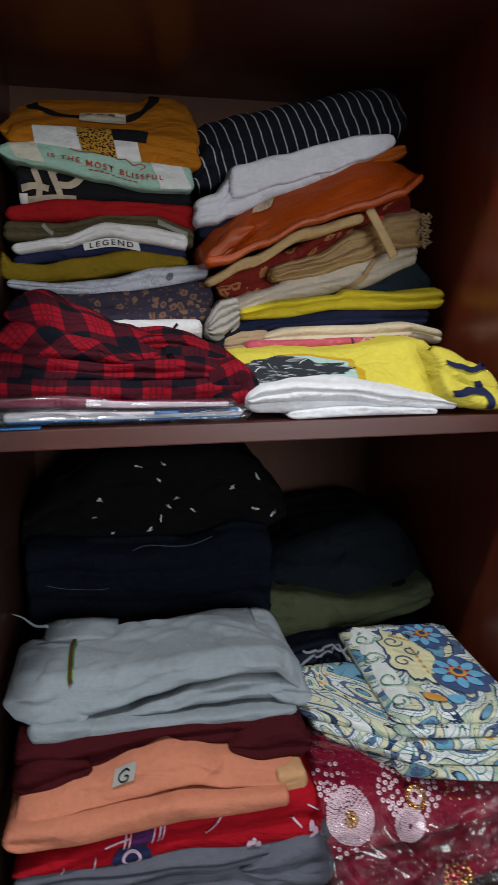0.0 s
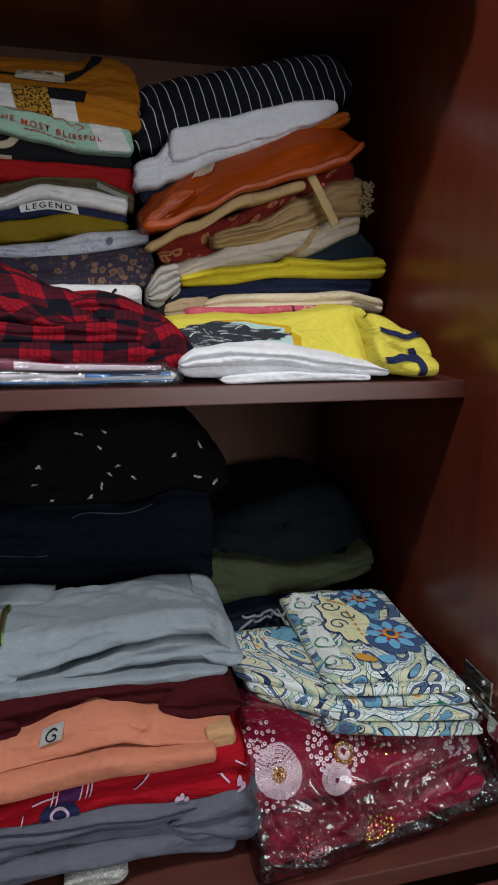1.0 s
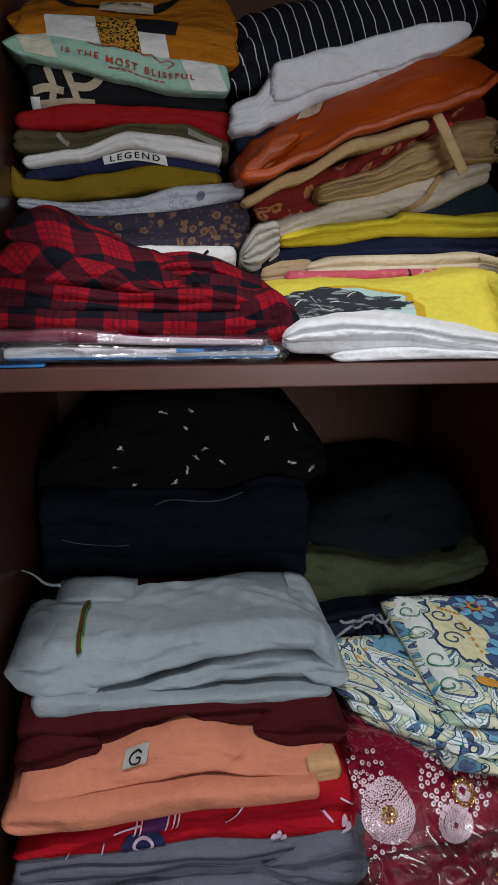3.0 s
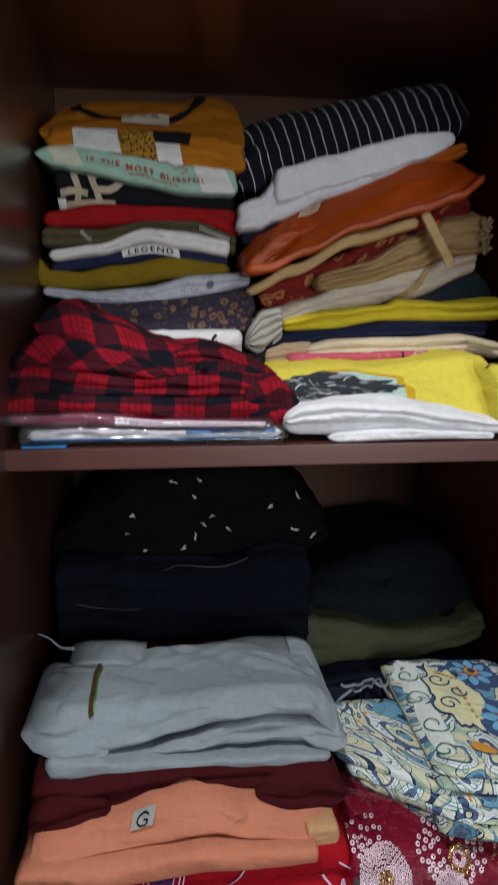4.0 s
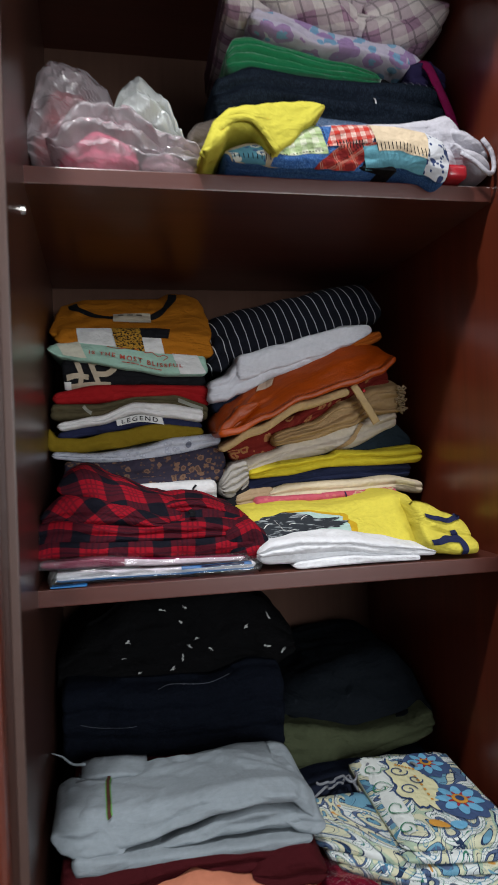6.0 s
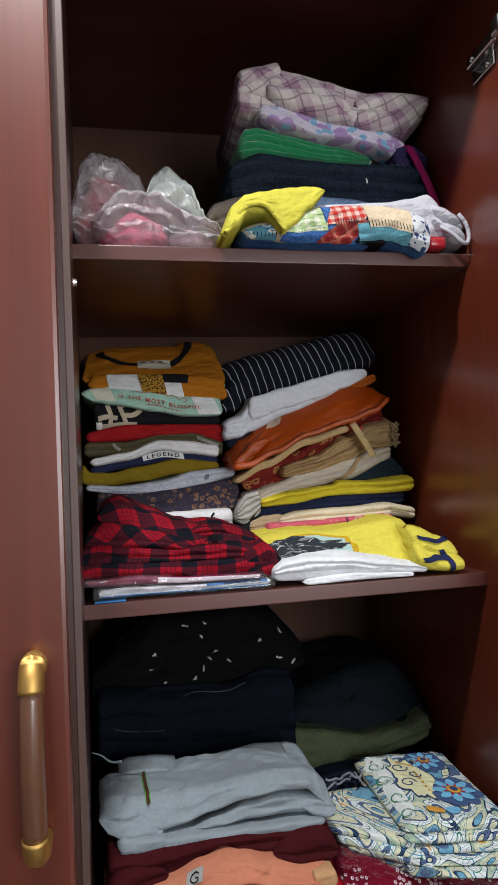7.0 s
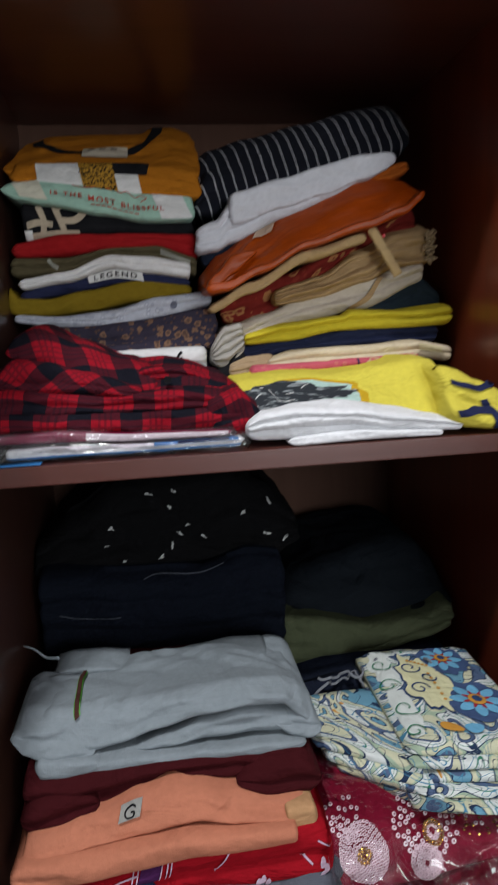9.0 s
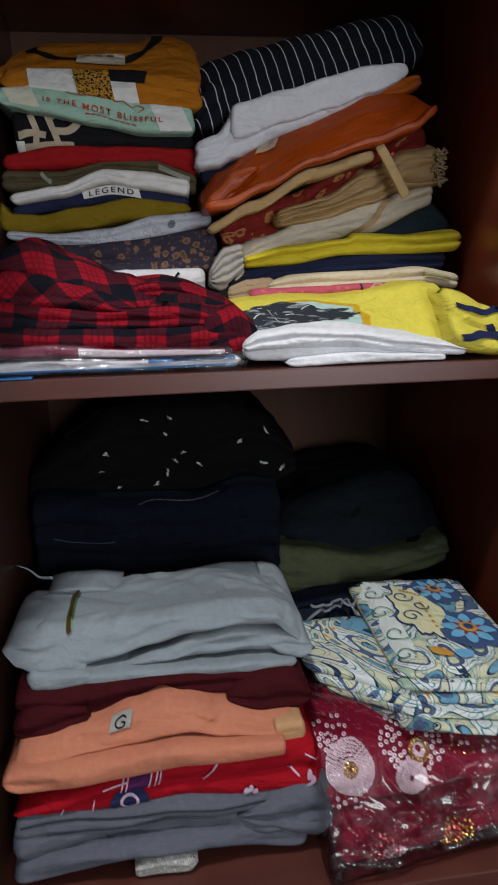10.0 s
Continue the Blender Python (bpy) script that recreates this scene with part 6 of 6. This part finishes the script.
def upper_pile():
    P = "clothes on the upper shelf"
    fold("grey_brown_trousers", [(0.150, 1.634, 1.700), (0.165, 1.634, 1.714), (0.197, 1.634, 1.724), (0.245, 1.634, 1.728), (0.30, 1.634, 1.712)], 0.042, cloth("taupe", (0.11, 0.09, 0.08)), "crumpled grey-brown trousers under jeans", "trousers", P, layers=3, lip=0.010, seed=110, depth=0.25, ruck=0.004, slump=0.008)
    fold("faded_jeans", [(0.270, 1.634, 1.722), (0.306, 1.634, 1.726), (0.350, 1.634, 1.724), (0.400, 1.634, 1.716)], 0.036, sprigs("faded_denim", (0.09, 0.14, 0.23), (0.14, 0.19, 0.28), (0.06, 0.10, 0.18), 260.0, 0.45), "folded faded blue jeans", "jeans", P, layers=3, seed=111, depth=0.25)
    g = fold("dark_jeans", [(0.188, 1.722, 1.782), (0.236, 1.726, 1.801), (0.306, 1.724, 1.794), (0.379, 1.718, 1.793), (0.440, 1.716, 1.796), (0.488, 1.716, 1.790)], 0.068, sprigs("dark_denim_upper", (0.012, 0.018, 0.030), (0.020, 0.030, 0.046), (0.010, 0.014, 0.022), 300.0, 0.5), "folded dark blue denim jeans", "jeans", P, layers=3, lip=0.012, seed=112, depth=0.25, ruck=0.005, slump=0.008)
    g.patch("tag", 0.655, 0.662, 0.38, 0.52, WHITE_PLASTIC, "small white tag", lift=0.003)
    for k in range(5):
        g.ribbon("stitching", [(0.80 + 0.03 * k, 0.05), (0.81 + 0.03 * k, 0.13)], 0.0012, cloth("stitch_dull", (0.16, 0.16, 0.19)), "dull pale stitching", lift=0.003)
    fold("green_towel", [(0.206, 1.795, 1.826), (0.218, 1.797, 1.840), (0.235, 1.800, 1.843), (0.278, 1.796, 1.834), (0.350, 1.792, 1.821), (0.405, 1.792, 1.808)], 0.082, cloth("emerald", (0.012, 0.20, 0.075), sheen=0.5), "folded emerald green towel", "towel", P, layers=4, lip=0.007, seed=113, depth=0.22, ends=(0.012, 0.016))
    fold("black_shirt", [(0.245, 1.812, 1.858), (0.300, 1.808, 1.852), (0.354, 1.802, 1.838), (0.448, 1.796, 1.832), (0.478, 1.796, 1.822)], 0.105, cloth("black", (0.012, 0.012, 0.014)), "folded black shirt under lilac one", "shirt", P, layers=2, seed=114, depth=0.20)
    ls = fold("lilac_printed_shirt", [(0.240, 1.853, 1.876), (0.260, 1.846, 1.880), (0.290, 1.838, 1.868), (0.348, 1.824, 1.852), (0.423, 1.820, 1.848), (0.450, 1.802, 1.838), (0.472, 1.798, 1.820)], 0.078, sprigs("lilac_print", (0.62, 0.57, 0.68), (0.42, 0.28, 0.50), (0.24, 0.44, 0.62), 30.0, 0.42), "crumpled lilac printed shirt", "shirt", P, layers=2, lip=0.008, seed=115, depth=0.2, ruck=0.004, slump=0.008)
    ls.flap("sleeve", [(0.236, 1.848, 1.864), (0.270, 1.838, 1.862), (0.330, 1.824, 1.840), (0.400, 1.818, 1.834), (0.440, 1.806, 1.824)], 0.070, sprigs("lilac_print", (0.62, 0.57, 0.68), (0.42, 0.28, 0.50), (0.24, 0.44, 0.62), 30.0, 0.42), depth=0.1, layers=2, lip=0.006, seed=115.5, ruck=0.004, slump=0.008)
    lp = fold("lilac_plaid_shirt", [(0.206, 1.866, 1.908), (0.225, 1.862, 1.922), (0.262, 1.858, 1.938), (0.294, 1.850, 1.936), (0.340, 1.846, 1.922), (0.377, 1.842, 1.914), (0.420, 1.840, 1.910), (0.464, 1.840, 1.898), (0.494, 1.862, 1.892)], 0.076, tartan("lilac_check", (0.64, 0.57, 0.55), (0.36, 0.22, 0.30), 0.062, 0.0, 0.40, 0.55, (0.012, 0.012, 0.02), pale=True), "crumpled lilac and cream plaid shirt", "shirt", P, layers=2, lip=0.016, seed=116, depth=0.2, ruck=0.006, slump=0.014, corner=0.025, turn=0.01, crumple=16, fine=1.5)
    lm = tartan("lilac_check_bias", (0.64, 0.57, 0.55), (0.36, 0.22, 0.30), 0.056, 0.5, 0.40, 0.55, (0.012, 0.012, 0.02), pale=True)
    lp.flap("sleeve", [(0.246, 1.878, 1.908), (0.290, 1.862, 1.916), (0.340, 1.850, 1.898), (0.372, 1.846, 1.880)], 0.062, lm, depth=0.08, layers=2, lip=0.010, seed=116.4, slump=0.012, ruck=0.006, ends=(0.014, 0.03))
    lp.flap("sleeve", [(0.380, 1.842, 1.892), (0.430, 1.840, 1.900), (0.470, 1.850, 1.900), (0.494, 1.872, 1.894)], 0.066, lm, depth=0.08, layers=2, lip=0.010, seed=116.9, slump=0.012, ruck=0.006, ends=(0.03, 0.008))
    lp.flap("collar", [(0.206, 1.880, 1.916), (0.235, 1.880, 1.926), (0.270, 1.884, 1.936)], 0.068, lm, depth=0.06, layers=2, seed=117.3, slump=0.010, ruck=0.005)
    strap = smoothed([(0.452, 0.086, 1.814), (0.461, 0.072, 1.814), (0.474, 0.066, 1.782), (0.486, 0.060, 1.745), (0.493, 0.056, 1.712)], 20)
    tagged(part("magenta_strap", tube(strap, 0.0062, 8, 0.25), cloth("magenta", (0.26, 0.012, 0.085)), None, "", True), "magenta fabric strap hanging from the pile", "strap")
    fold("navy_folded_tee_shirt", [(0.440, 1.786, 1.820), (0.470, 1.786, 1.824), (0.492, 1.786, 1.812)], 0.075, cloth("violet_navy", (0.030, 0.024, 0.075)), "dark violet tee shirt end", "tee shirt", P, layers=2, seed=117, depth=0.18)
    wc = cloth("pale_grey_cloth", (0.46, 0.45, 0.49))
    g = fold("white_skirt", [(0.250, 1.668, 1.690), (0.319, 1.676, 1.698), (0.387, 1.680, 1.702), (0.425, 1.668, 1.710), (0.452, 1.652, 1.718), (0.470, 1.640, 1.704)], 0.004, wc, "pale grey-white cloth draped over the patchwork", "cloth", P, layers=1, seed=118, depth=0.2, ruck=0.004, slump=0.006)
    g.flap("waistband", [(0.452, 1.662, 1.708), (0.468, 1.646, 1.704), (0.484, 1.640, 1.694), (0.497, 1.640, 1.678)], -0.008, wc, depth=0.10, layers=2, lip=0.012, ruck=0.004, slump=0.010, seed=118.5, lean=0.015, ends=(0.012, 0.006))
    hem = smoothed([(0.456, -0.012, 1.664), (0.470, -0.018, 1.652), (0.486, -0.018, 1.640), (0.497, -0.012, 1.648), (0.496, -0.010, 1.668), (0.486, -0.008, 1.684)], 22)
    part("hem", tube(hem, 0.0028, 8, 1.0), wc, g.ob, "", True)

    denim = sprigs("blue_denim_patch", (0.035, 0.10, 0.27), (0.07, 0.16, 0.36), (0.02, 0.06, 0.18), 420.0, 0.45)
    base = sprigs("teal_patch", (0.08, 0.22, 0.28), (0.55, 0.56, 0.48), (0.05, 0.10, 0.20), 60.0, 0.40)
    rows = [(0.182, 1.633, 1.650), (0.212, 1.633, 1.660), (0.244, 1.632, 1.674), (0.281, 1.633, 1.686), (0.320, 1.632, 1.689), (0.372, 1.636, 1.688), (0.405, 1.630, 1.684), (0.422, 1.622, 1.680), (0.434, 1.624, 1.664)]
    g = fold("patchwork_quilt", rows, -0.030, denim, "folded patchwork quilt of checked and denim squares", "quilt", P, layers=1, seed=119, depth=0.22, ruck=0.004, corner=0.018, ends=(0.008, 0.010), slump=0.005, lean=0.008)
    green_ck = plaid("green_check", (0.56, 0.58, 0.44), (0.32, 0.42, 0.20), (0.5, 0.55, 0.4), 0.014, 0.2, 0.5)
    red_ck = plaid("red_check", (0.62, 0.46, 0.40), (0.42, 0.035, 0.025), (0.5, 0.2, 0.15), 0.011, 0.1, 0.5)
    bold_ck = plaid("bold_red_check", (0.46, 0.06, 0.04), (0.20, 0.02, 0.02), (0.55, 0.4, 0.3), 0.018, 0.5, 0.5)
    beige = cloth("beige_patch", (0.56, 0.45, 0.31))
    mono = sprigs("navy_white_patch", (0.52, 0.53, 0.55), (0.04, 0.06, 0.14), (0.04, 0.06, 0.14), 95.0, 0.36)
    patches = [
        (0.00, 0.26, 0.05, 0.97, cloth("sand_patch", (0.36, 0.30, 0.20)), 0.05), (0.02, 0.16, 0.30, 0.97, base, 0.02),
        (0.22, 0.62, -0.10, 0.97, denim, -0.06), (0.20, 0.42, -0.16, 0.70, green_ck, 0.04),
        (0.46, 0.66, -0.18, 0.56, red_ck, -0.06), (0.44, 0.62, 0.50, 0.97, bold_ck, -0.12),
        (0.60, 0.88, 0.56, 0.97, cloth("aqua_patch", (0.11, 0.29, 0.35)), 0.02), (0.64, 0.91, -0.12, 0.70, beige, 0.04), (0.885, 0.99, 0.10, 0.97, mono, -0.02),
    ]
    for u0, u1, f0, f1, m, sk in patches:
        g.patch("quilt_patch", u0, u1, f0, f1, m, "", sk, 0.0012 + 0.0004 * len([c for c in g.ob.children]), 0.02)
    for u0, f0, u1, f1 in ((0.22, 0.74, 0.42, 0.66), (0.44, 0.66, 0.40, -0.08), (0.47, 0.92, 0.60, 0.5), (0.46, 0.50, 0.60, 0.54)):
        n = 14
        for k in range(n):
            a = k / n
            p = (u0 + (u1 - u0) * a, f0 + (f1 - f0) * a)
            q = (p[0] + (u1 - u0) / n * 0.55, p[1] + (f1 - f0) / n * 0.55)
            g.ribbon("stitch", [p, q], 0.0012, INK_BLACK, "", 0.0062)
    for u0, u1, f0, count in ((0.65, 0.90, 0.60, 15), (0.47, 0.60, 0.52, 9), (0.03, 0.20, 0.80, 9)):
        for k in range(count):
            u = u0 + (u1 - u0) * k / count
            g.ribbon("stitch", [(u, f0 - 0.07), (u + 0.004, f0 + 0.09)], 0.0010, INK_BLACK, "", 0.0062)
    ycl = cloth("lemon_cloth", (0.50, 0.45, 0.06))
    drape = Fold([(0.156, 1.630, 1.646), (0.172, 1.640, 1.676), (0.188, 1.662, 1.690), (0.208, 1.664, 1.697), (0.232, 1.640, 1.702), (0.250, 1.652, 1.706), (0.270, 1.676, 1.711), (0.294, 1.696, 1.713)], -0.040, depth=0.13, lean=0.012, layers=1, ruck=0.004, seed=120, slump=0.006, ends=(0.006, 0.02), turn=0.03)
    drape.mesh("yellow_cloth", ycl, "lemon yellow cloth draped over the quilt", "cloth", P)
    edge = smoothed([(0.155, -0.040, 1.632), (0.170, -0.044, 1.652), (0.186, -0.046, 1.668), (0.206, -0.046, 1.670), (0.220, -0.044, 1.658), (0.234, -0.042, 1.640)], 24)
    part("turned_hem", tube(edge, 0.0036, 8, 0.6), ycl, drape.ob, "", True)
    tagged(part("red_purse", box(bmesh.new(), (0.436, -0.016, 1.6335), (0.462, 0.02, 1.650), 0.005), plain("red_lacquer", (0.34, 0.012, 0.02), 0.25), None, "", True), "small shiny red purse under the cloth", "purse")
    bl = fold("black_cloth_scrap", [(0.326, 1.6335, 1.638), (0.345, 1.6335, 1.640), (0.372, 1.6335, 1.638)], -0.026, cloth("black", (0.012, 0.012, 0.014)), "black cloth scrap under the quilt", "cloth", P, layers=1, seed=121, depth=0.05)


upper_pile()
